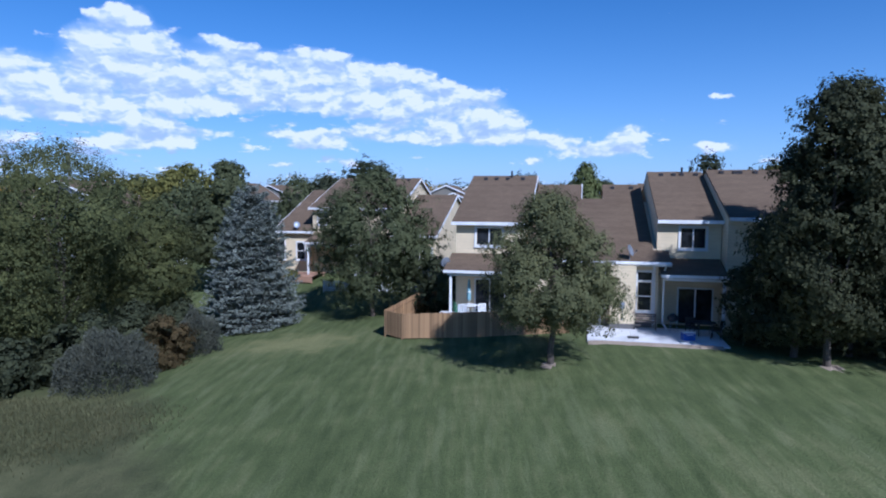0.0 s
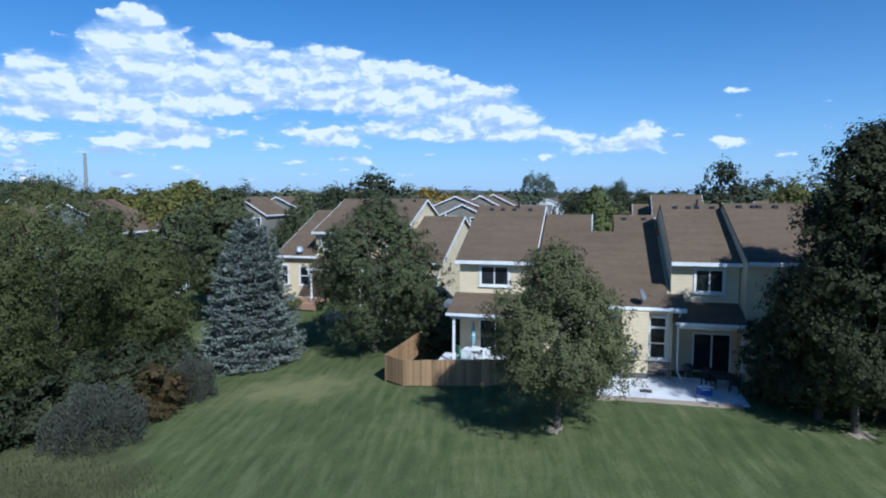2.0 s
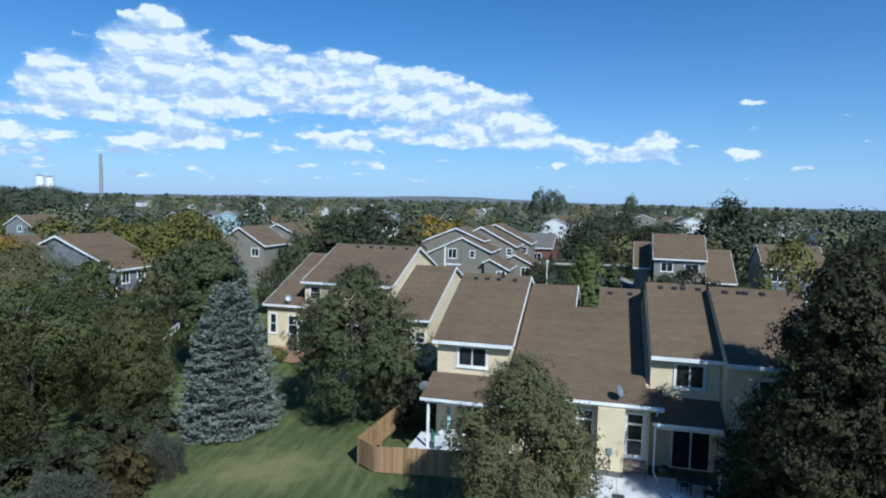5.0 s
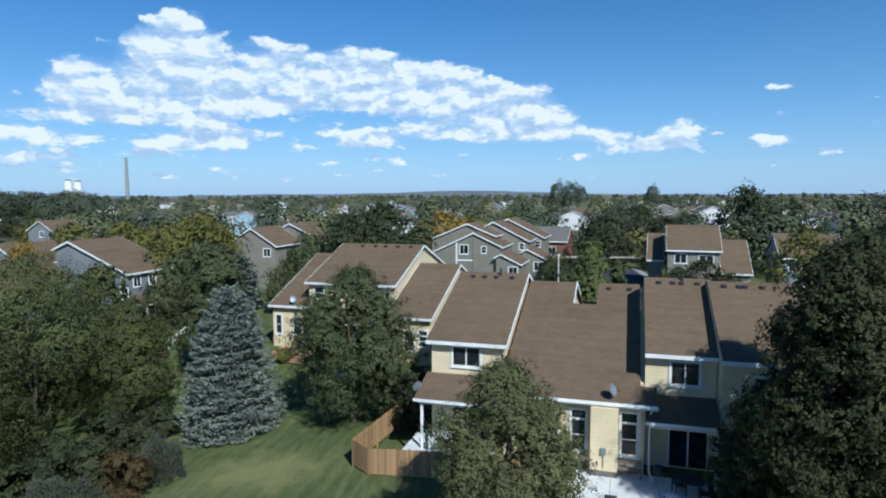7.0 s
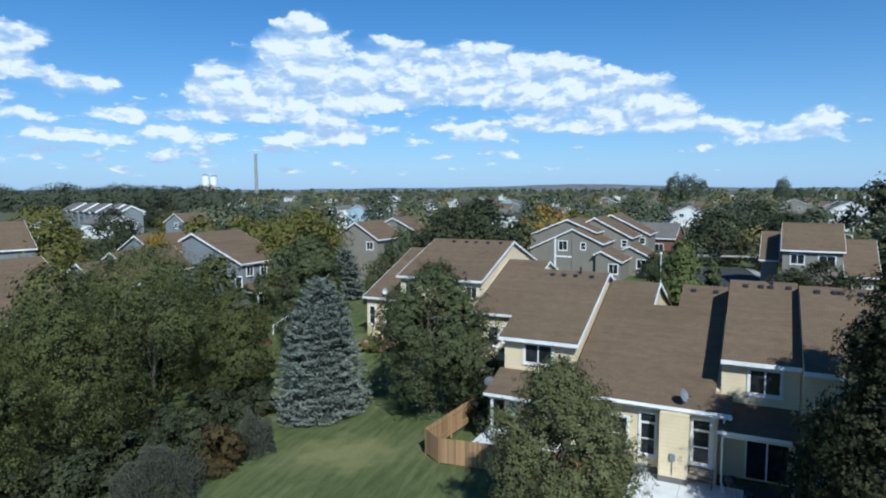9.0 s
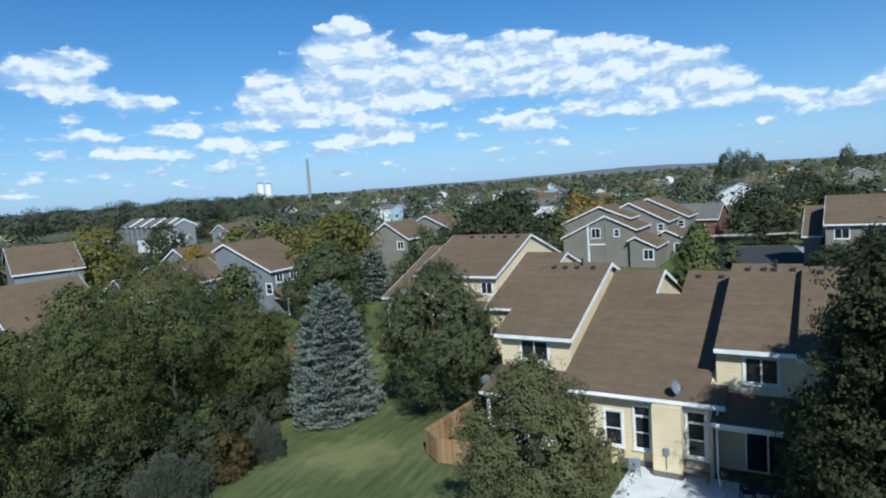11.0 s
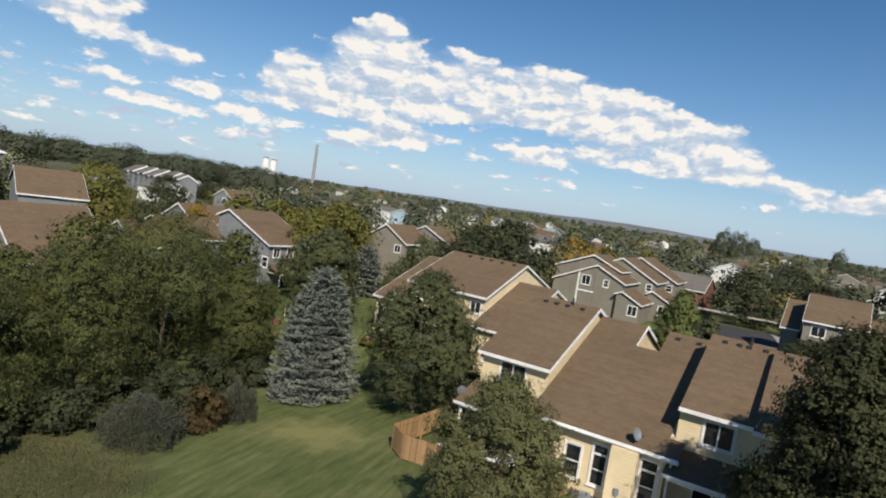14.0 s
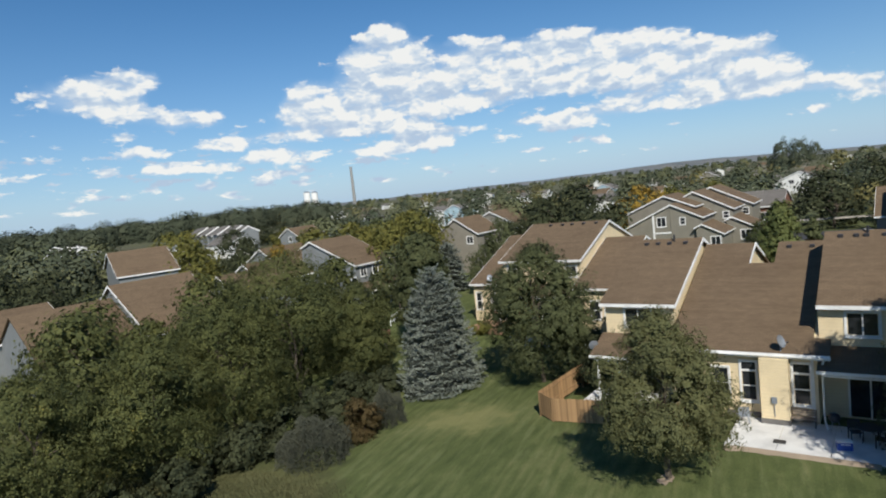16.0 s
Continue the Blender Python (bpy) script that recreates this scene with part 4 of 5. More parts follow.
# dark shrubs added to stand in for the deep shade under the thicket
for i, (x, y, h, w) in enumerate([(-20.8, 31.6, 2.8, 4.2), (-21.6, 27.6, 2.8, 4.2), (-22.0, 19.6, 2.6, 4.2), (-22.6, 15.4, 2.6, 4.6), (-19.2, 34.6, 2.4, 3.2), (-24.0, 12.2, 2.6, 4.4), (-20.4, 23.4, 2.8, 3.8), (-21.2, 20.6, 2.8, 3.8), (-18.9, 27.2, 2.7, 3.4), (-18.4, 30.6, 2.5, 3.2), (-23.2, 17.6, 2.8, 4.0)]):
    bush(x, y, h, w, 70 + i, LEAF_D, "dark undergrowth added to fill the shaded hollow under the thicket", leaves=4000, size=0.125)
broad_tree(-19.0, 43.5, 12.4, 6.8, 1.2, 41, leaf=LEAF, label="tall green tree behind the spruce", leaves=36000, size=0.12, clumps=220)
# the dark trees at the end of the lawn
broad_tree(17.1, 18.9, 13.6, 5.8, 1.3, 42, leaf=LEAF_R, label="tall dark poplar with a bare mulched foot", leaves=54000, size=0.082, clumps=440, egg=0.55, fill=1.3)
broad_tree(16.3, 20.3, 10.6, 4.6, 0.6, 43, leaf=LEAF_R, label="dark slender tree close to the houses", leaves=32000, size=0.075, clumps=320, egg=0.75, fill=1.3)
broad_tree(22.6, 18.2, 14.6, 9.0, 0.4, 44, leaf=LEAF_R, label="tall dark tree at the end of the lawn", leaves=38000, size=0.098, clumps=440, egg=0.3, fill=1.4)
broad_tree(19.0, 20.6, 14.1, 5.6, 0.4, 45, leaf=LEAF_R, label="dark tree against the house fronts", leaves=38000, size=0.1, clumps=300, egg=0.8, fill=1.3)
bush(15.5, 22.4, 4.6, 3.4, 46, LEAF_D, "dark shrub under the tall trees", leaves=15000, size=0.07)
bush(18.6, 22.2, 4.2, 4.6, 47, LEAF_D, "dark shrub under the tall trees", leaves=11000, size=0.075)
bush(20.6, 20.0, 3.9, 5.0, 48, LEAF_D, "dark shrub under the tall trees", leaves=9000, size=0.09)
broad_tree(11.5, 47.6, 11.2, 3.7, 0.4, 48, fill=1.6, leaf=LEAF_P, label="narrow columnar green tree behind the roofs", leaves=38000, size=0.1, egg=0.35, clumps=260)
broad_tree(14.0, 49.0, 9.6, 2.6, 0.8, 49, leaf=LEAF, label="small green tree behind the roofs", leaves=10000, size=0.12, egg=0.8)
# single trees among the houses: x, y, height, width, leaf
LANE_TREES = [(-166, 186, 9, 14, LEAF_D), (-150, 181, 8, 12, LEAF_D), (-128, 158, 8, 11, LEAF_Y), (-117, 123, 10, 12, LEAF_D), (-48, 76, 11, 12, LEAF_Y), (-57, 78, 10.5, 12, LEAF_Y), (-50, 88, 11, 12, LEAF), (-56, 67, 9, 6, LEAF_O), (-47, 78, 10, 10, LEAF_Y), (-68, 73, 10, 9, LEAF_D), (-74, 66, 10, 11, LEAF_Y), (-86, 76, 12, 14, LEAF_Y), (-68, 37, 9.5, 9, LEAF_D), (-74, 43, 10, 10, LEAF_D), (-65, 30, 9, 9, LEAF_D), (-77, 36, 11, 11, LEAF_D), (-55, 95, 10, 11, LEAF_Y), (-98, 84, 12, 14, LEAF_Y), (-93, 44, 11, 12, LEAF_D)]  # behind the thicket, along the rear lane
ROW_TREES = [(-36, 74, 12, 11, LEAF_Y), (-40, 76, 11.5, 12, LEAF_Y), (-30, 57, 8.5, 7, LEAF), (-18, 108, 11, 12, LEAF_D), (-26, 110, 11, 11, LEAF), (-35.5, 67, 10.5, 9, LEAF_Y), (-41, 83, 12, 12, LEAF_Y), (-30.5, 63, 9.5, 7, LEAF), (-26.5, 90, 8.5, 8, LEAF_D), (-15.5, 92, 13.3, 15, LEAF_D), (-22, 98, 12, 12, LEAF_D), (-19.3, 66, 10.3, 5.6, LEAF), (-22.2, 66.5, 6.8, 4.4, LEAF)]  # round the taupe row
STREET_TREES = [(12.8, 90, 4.5, 6, LEAF_D), (12.0, 99, 5, 6, LEAF), (39, 128, 11, 10, LEAF_D), (36, 128, 10, 10, LEAF_D), (62, 96, 11, 11, LEAF_D), (48, 52, 11, 9, LEAF_Y), (-9.2, 120, 11.6, 13, LEAF_O), (-4, 126, 10.5, 11, LEAF_Y), (4, 130, 10.5, 10, LEAF_Y), (34, 150, 12, 12, LEAF_D), (30, 114, 4.5, 5, LEAF_D), (30.5, 82, 5.5, 8, LEAF_D), (26.5, 81, 5, 6, LEAF_D), (33, 58, 11.5, 9, LEAF_Y), (44, 66, 10, 9, LEAF_D), (45.5, 112, 16, 13, LEAF_D), (55, 116, 14, 12, LEAF_D), (23.5, 121, 10.5, 14, LEAF_D)]  # along the street
kinds = {}


def house_tree(i, x, y, h, w, leaf):
    key = (leaf.name, i % 2)
    if key not in kinds:
        words = {"green leaves": "green leafy tree among the houses", "yellowing leaves": "yellowing leafy tree among the houses", "orange leaves": "bright orange autumn tree among the houses", "dark leaves": "dark green leafy tree among the houses"}
        t = kinds[key] = broad_tree(x, y, 10.0, 11.5, 0.8, 60 + i, leaf=leaf, label=words[leaf.name], group="trees among the houses", leaves=4200, size=0.24, clumps=160, r=0.2, fill=1.25, lumps=5)
    else:
        t = copy_thing(kinds[key], pose(x, y, ground_z(x, y), 0, 0, i * 77.0))
    t.scale = (w / 10, w / 10, h / 10)


for trees in (LANE_TREES, ROW_TREES, STREET_TREES):
    for i, spec in enumerate(trees):
        house_tree(i, *spec)


def far_woods():
    """Trees out to the horizon, too many and too far to count."""
    rng = np.random.default_rng(5)
    cen, al, ac, shade = [], [], [], []
    mats = [WOODS_D, WOODS_G, WOODS_Y]
    lots = [[], [], []]
    n = 1250
    dist = 120 + 2000 * rng.uniform(0, 1, n) ** 2.2
    ang = np.radians(rng.uniform(-72, 42, n))
    for d, a in zip(dist, ang):
        x, y = d * math.sin(a) + 6, d * math.cos(a) - 6
        if (12 < x < 37 and 66 < y < 128) or (-12 < x < 14 and 90 < y < 125) or (20 < x < 33 and 200 < y < 240) or (-0.92 < a < -0.66 and d < 320):
            continue
        if any(abs(math.degrees(a) - b) < 1.5 and d < far for b, far in ((4.9, 240), (16.4, 240), (12.6, 330), (-24.0, 220), (-10.6, 300), (-42, 230))) or rng.uniform() < 0.15 * (170 < d < 1200):
            continue
        lots[int(rng.choice(3, p=[0.64, 0.29, 0.07]))].append((x, y, d))
    # a dark belt of taller trees past the far terrace, and two tall ones by the white house
    belt = [(radians(-66 + 0.62 * i), 300 + 60 * rng.uniform()) for i in range(50)]
    tall = {(d * math.sin(a) + 6, d * math.cos(a) - 6, d) for a, d in belt} | {(28.6, 355.0, 361.0), (36.0, 352.0, 361.0), (60.0, 540.0, 548.0), (110.0, 500.0, 516.0)}
    lots[0] += sorted(tall)
    for k, lot in enumerate(lots):
        cen, al, ac = [], [], []
        for x, y, d in lot:
            m = int(max(60, min(520, 70000 / d)))
            h, w = rng.uniform(5.5, 10.5) * (1 + 0.25 * (d > 300) + 0.3 * (rng.uniform() < 0.05)), rng.uniform(6, 12)
            if (x, y, d) in tall:
                h, w, m = rng.uniform(13, 16) if x < 0 else 20.0, rng.uniform(10, 15), 1600
            s = 0.36 if (x, y, d) in tall else 0.16 + d * 0.001
            dv = unit_vectors(rng, m)
            dv[:, 2] = np.where(dv[:, 2] < -0.35, -dv[:, 2], dv[:, 2])
            lump = rng.uniform(0.7, 1.0, m) * (1 + 0.16 * np.sin(dv[:, 0] * 6 + x) * np.cos(dv[:, 2] * 6 + y))
            pos = np.array([x, y, ground_z(x, y) + h * 0.52]) + dv * lump[:, None] * np.array([w * 0.58, w * 0.58, h * 0.58])
            nor = dv + 0.15 * unit_vectors(rng, m)
            nor /= np.linalg.norm(nor, axis=1, keepdims=True)
            t1 = np.cross(nor, unit_vectors(rng, m))
            t1 /= np.linalg.norm(t1, axis=1, keepdims=True)
            sz = s * rng.uniform(0.7, 1.5, m)[:, None]
            cen.append(pos), al.append(t1 * sz), ac.append(np.cross(nor, t1) * sz * 0.8)
        ob = mesh_part("far_trees", quads(np.concatenate(cen), np.concatenate(al), np.concatenate(ac), "far_trees"), mats[k])
        tagged(ob, "far woods and street trees reaching to the horizon", "trees", kind="stuff")


far_woods()


def hills():
    """A low line of hills on the horizon."""
    bm = bmesh.new()
    rng = np.random.default_rng(8)
    rows = []
    for i in range(161):
        a = radians(-80 + i * 0.85)
        h = 8 + 14 * max(0, noise.noise((i * 0.05, 3.1, 0))) + 5 * noise.noise((i * 0.3, 1.0, 0)) + 16 * math.exp(-((i - 88) / 12) ** 2)
        rows.append([bm.verts.new((r * math.sin(a), r * math.cos(a), z)) for r, z in ((2300, -2), (2700, h * 0.6), (3300, h))])
    for p, q in zip(rows, rows[1:]):
        for k in range(2):
            bm.faces.new((p[k], q[k], q[k + 1], p[k + 1]))
    m, gr = material("far hills")
    n = gr.noise(place(gr), 0.012, 5)
    finish(gr, gr.ramp(n, (0.4, (0.1, 0.12, 0.13)), (0.6, (0.19, 0.185, 0.17))), 0.95)
    tagged(part("backdrop", bm, m, smooth=True), "low blue-grey hills along the horizon", "hills", kind="structure")


hills()

# ---- things of the yards ----
def fence():
    """Cedar board fence round the small yard."""
    f = thing("fence", ROW, "reddish cedar board fence round the small yard", "fence")
    pts = [(-1.6, 2.9, -0.55, 0.85), (-2.8, 2.6, -0.75, 0.75), (-3.5, -2.85, -1.0, 0.46), (-2.15, -3.78, -1.0, 0.44), (7.35, -3.9, -0.3, 1.15), (7.35, -2.1, -0.2, 1.2)]
    me = bpy.data.meshes.new("board")
    bm = boxes((-0.073, 0.073, -0.011, 0.011, 0.0, 1.0))
    bm.to_mesh(me), bm.free()
    me.materials.append(CEDAR)
    rng = random.Random(4)
    for (u0, v0, b0, t0), (u1, v1, b1, t1) in zip(pts, pts[1:]):
        length = math.hypot(u1 - u0, v1 - v0)
        ang = math.degrees(math.atan2(v1 - v0, u1 - u0))
        n = round(length / 0.14)
        for i in range(n):
            k = (i + 0.5) / n
            ob = new("board", me)
            ob.parent = f
            zb, zt = b0 + (b1 - b0) * k, t0 + (t1 - t0) * k + rng.uniform(-0.015, 0.015)
            ob.matrix_basis = pose(u0 + (u1 - u0) * k, v0 + (v1 - v0) * k, zb, 0, rng.uniform(-0.4, 0.4), ang) @ Matrix.Translation((0, 0.007 * (i % 2), 0)) @ Matrix.Diagonal((1, 1, zt - zb, 1))
        nx, ny = -(v1 - v0) / length * 0.06, (u1 - u0) / length * 0.06
        posts = max(1, round(length / 2.3))
        for i in range(posts + 1):
            k = i / posts
            zb, zt = b0 + (b1 - b0) * k, t0 + (t1 - t0) * k
            p = part("post", boxes((-0.045, 0.045, -0.045, 0.045, zb - 0.2, zt + 0.03), bevel=0.008), CEDAR, f)
            p.matrix_basis = pose(u0 + (u1 - u0) * k + nx, v0 + (v1 - v0) * k + ny, 0, 0, 0, ang)
        for off in (0.25, 0.82):
            za, zb2 = b0 + (t0 - b0) * off, b1 + (t1 - b1) * off
            bm = bmesh.new()
            tube(bm, (u0 + nx * 0.6, v0 + ny * 0.6, za), (u1 + nx * 0.6, v1 + ny * 0.6, zb2), 0.035, sides=4)
            part("rail", bm, CEDAR, f)


fence()


def picket_fence():
    """Low white pickets before the rear row."""
    f = thing("picket_fence", ROW, "low white picket fence behind the lawn tree", "fence")
    z = ground_z(-8.0, 43.0)
    me = bpy.data.meshes.new("picket")
    bm = prism(bmesh.new(), [(-0.04, 0.0), (0.04, 0.0), (0.04, 0.86), (0.0, 0.93), (-0.04, 0.86)], "y", -0.01, 0.01)
    bm.to_mesh(me), bm.free()
    me.materials.append(WHITE)
    for i in range(60):
        ob = new("picket", me)
        ob.parent = f
        ob.matrix_basis = pose(-13.4 + i * 0.145, 11.4, z + 0.05)
    for zr in (0.28, 0.7):
        part("rail", boxes((-13.5, -4.7, 11.415, 11.45, z + zr, z + zr + 0.08)), WHITE, f)
    for u in (-13.5, -11.3, -9.1, -6.9, -4.7):
        part("post", boxes((u - 0.045, u + 0.045, 11.455, 11.545, z - 0.3, z + 1.0)), WHITE, f)


picket_fence()


def slab(name, u0, u1, v0, v1, z, label, cracks=3):
    s = thing(name, ROW, label, "patio", kind="structure")
    n = cracks
    for i in range(n):
        part("concrete_panel", boxes((u0 + (u1 - u0) * i / n + 0.008, u0 + (u1 - u0) * (i + 1) / n - 0.008, v0, v1, z - 0.5, z), bevel=0.012), SLAB, s)


slab("patio_1", 8.35, 15.2, -6.15, -2.02, 0.0, "bright pale concrete patio before the windows", 3)
slab("patio_2", -0.7, 4.6, -2.9, 0.4, -0.02, "pale concrete patio under the porch roof", 2)


def dish(u, v, z, turn, label, group="satellite dishes", mast=0.5):
    d = thing("satellite_dish", ROW @ pose(u, v, z), label, "satellite dish", group)
    bm = bmesh.new()
    rings, prev = 5, None
    tilt = Matrix.Rotation(radians(turn), 4, "Z") @ Matrix.Rotation(radians(68), 4, "X")
    for back in (0.0, 0.012):
        prev = None
        for k in range(rings + 1):
            r = 0.3 * k / rings
            ring = [bm.verts.new(tilt @ Vector((r * math.cos(a) , r * 1.12 * math.sin(a), 0.75 * r * r - back))) for a in (2 * math.pi * i / 20 for i in range(20))] if k else [bm.verts.new(tilt @ Vector((0, 0, -back)))]
            if prev:
                for i in range(20):
                    if len(prev) == 1:
                        bm.faces.new((prev[0], ring[i], ring[(i + 1) % 20]))
                    else:
                        bm.faces.new((prev[i], ring[i], ring[(i + 1) % 20], prev[(i + 1) % 20]))
            prev = ring
    bmesh.ops.translate(bm, vec=(0, 0, mast), verts=bm.verts)
    part("reflector", bm, METAL, d, "pale grey dish", smooth=True)
    bm = bmesh.new()
    tube(bm, (0, 0.0, -0.05), (0, 0, mast - 0.02), 0.025)
    tube(bm, (0, 0.25, 0.0), (0, 0, mast * 0.6), 0.012)
    part("mast", bm, METAL, d)
    bm = bmesh.new()
    a, b = tilt @ Vector((0, -0.3, 0.05)), tilt @ Vector((0, -0.12, 0.42))
    tube(bm, a + Vector((0, 0, mast)), b + Vector((0, 0, mast)), 0.012)
    part("feed_arm", bm, METAL, d)
    bm = bmesh.new()
    tube(bm, b + Vector((0, 0, mast)), b + Vector((0, 0, mast)) + (tilt.to_3x3() @ Vector((0, 0, -0.1))), 0.04, 0.03)
    part("feed_horn", bm, DARK, d)


dish(10.6, -2.2, 3.82, 65, "grey satellite dish on the low eave")
dish(-0.1, -1.2, 3.0, 215, "grey satellite dish on the porch roof's end", mast=0.25)
dish(-18.6, 17.2, 4.0, 30, "grey satellite dish on the end house's eave")


def patio_chair(u, v, turn, mat, label, z=0.0, s=1.0):
    c = thing("patio_chair", ROW @ pose(u, v, z, 0, 0, turn), label, "chair", "patio chairs")
    part("seat", boxes((-0.24, 0.24, -0.24, 0.24, 0.4, 0.435), bevel=0.012), mat, c)
    for i in range(6):
        x = -0.21 + i * 0.084
        part("back_slat", boxes((x - 0.03, x + 0.03, 0.215, 0.24, 0.46, 0.92)), mat, c)
    part("back_rail", boxes((-0.25, 0.25, 0.205, 0.25, 0.88, 0.94), bevel=0.01), mat, c)
    for x in (-0.25, 0.25):
        part("arm_rest", boxes((x - 0.03, x + 0.03, -0.24, 0.24, 0.62, 0.65), bevel=0.008), mat, c)
        for y in (-0.22, 0.22):
            part("leg", boxes((x - 0.022, x + 0.022, y - 0.022, y + 0.022, 0.0, 0.62 if y < 0 else 0.9)), mat, c)


def umbrella(u, v):
    t = thing("parasol", ROW @ pose(u, v, -0.02), "closed pale teal parasol standing through the white table", "parasol")
    bm = bmesh.new()
    tube(bm, (0, 0, 0.0), (0, 0, 2.35), 0.022)
    part("pole", bm, WHITE, t)
    bm = bmesh.new()
    rings = [(1.0, 0.1), (1.15, 0.14), (1.5, 0.13), (1.9, 0.1), (2.2, 0.06), (2.33, 0.02)]
    rows = []
    for z, r in rings:
        rows.append([bm.verts.new(((r * (1.0 if i % 2 else 0.66)) * math.cos(2 * math.pi * i / 16), (r * (1.0 if i % 2 else 0.66)) * math.sin(2 * math.pi * i / 16), z)) for i in range(16)])
    for p, q in zip(rows, rows[1:]):
        for i in range(16):
            bm.faces.new((p[i], p[(i + 1) % 16], q[(i + 1) % 16], q[i]))
    bm.faces.new(rows[-1])
    part("canopy", bm, TEAL, t, "folded pale teal canvas", smooth=True)
    bm = bmesh.new()
    tube(bm, (0, 0, 1.5), (0, 0, 1.56), 0.135, 0.135, 12)
    part("strap", bm, WHITE, t)
    bm = bmesh.new()
    tube(bm, (0, 0, 0), (0, 0, 0.08), 0.25, 0.2, 14)
    part("base", bm, DARK, t)


def round_table(u, v, label, mat, r=0.55, z=-0.02):
    t = thing("patio_table", ROW @ pose(u, v, z), label, "table")
    bm = bmesh.new()
    bmesh.ops.create_cone(bm, cap_ends=True, segments=24, radius1=r, radius2=r, depth=0.03, matrix=Matrix.Translation((0, 0, 0.71)))
    part("tabletop", bm, mat, t)
    for i in range(4):
        a = math.pi / 4 + i * math.pi / 2
        bm = bmesh.new()
        tube(bm, (0.42 * math.cos(a) * r / 0.55, 0.42 * math.sin(a) * r / 0.55, 0), (0.36 * math.cos(a) * r / 0.55, 0.36 * math.sin(a) * r / 0.55, 0.695), 0.02)
        part("leg", bm, mat, t)


umbrella(1.35, -1.2)
round_table(1.35, -1.2, "round white patio table with a parasol through it", WHITE)
patio_chair(0.75, -1.55, 120, GREEN, "green slatted patio chair beside the white table", -0.02)
patio_chair(2.1, -1.6, 220, WHITE, "white slatted patio chair beside the white table", -0.02)
patio_chair(1.2, -2.2, 175, WHITE, "white slatted patio chair beside the white table", -0.02)
patio_chair(8.75, -3.0, 200, METAL, "grey metal patio chair by the tall windows", 0.0)
patio_chair(13.8, -3.6, 20, DARK, "dark patio chair in the shade", 0.0)
patio_chair(14.9, -4.2, 250, DARK, "dark patio chair in the shade", 0.0)
round_table(14.4, -3.6, "dark round table in the shade", DARK, 0.6, 0.0)


def bench(u, v):
    b = thing("bench", ROW @ pose(u, v, 0.0), "weathered wooden bench under the window", "bench")
    for i in range(4):
        part("seat_slat", boxes((-0.62, 0.62, -0.2 + i * 0.1, -0.11 + i * 0.1, 0.41, 0.435)), OLDWOOD, b)
    for i in range(3):
        part("back_slat", boxes((-0.62, 0.62, 0.2, 0.222, 0.5 + i * 0.12, 0.59 + i * 0.12)), OLDWOOD, b)
    for x in (-0.56, 0.56):
        for y in (-0.17, 0.21):
            part("leg", boxes((x - 0.03, x + 0.03, y - 0.03, y + 0.03, 0.0, 0.41 if y < 0 else 0.85)), OLDWOOD, b)


bench(11.5, -2.55)


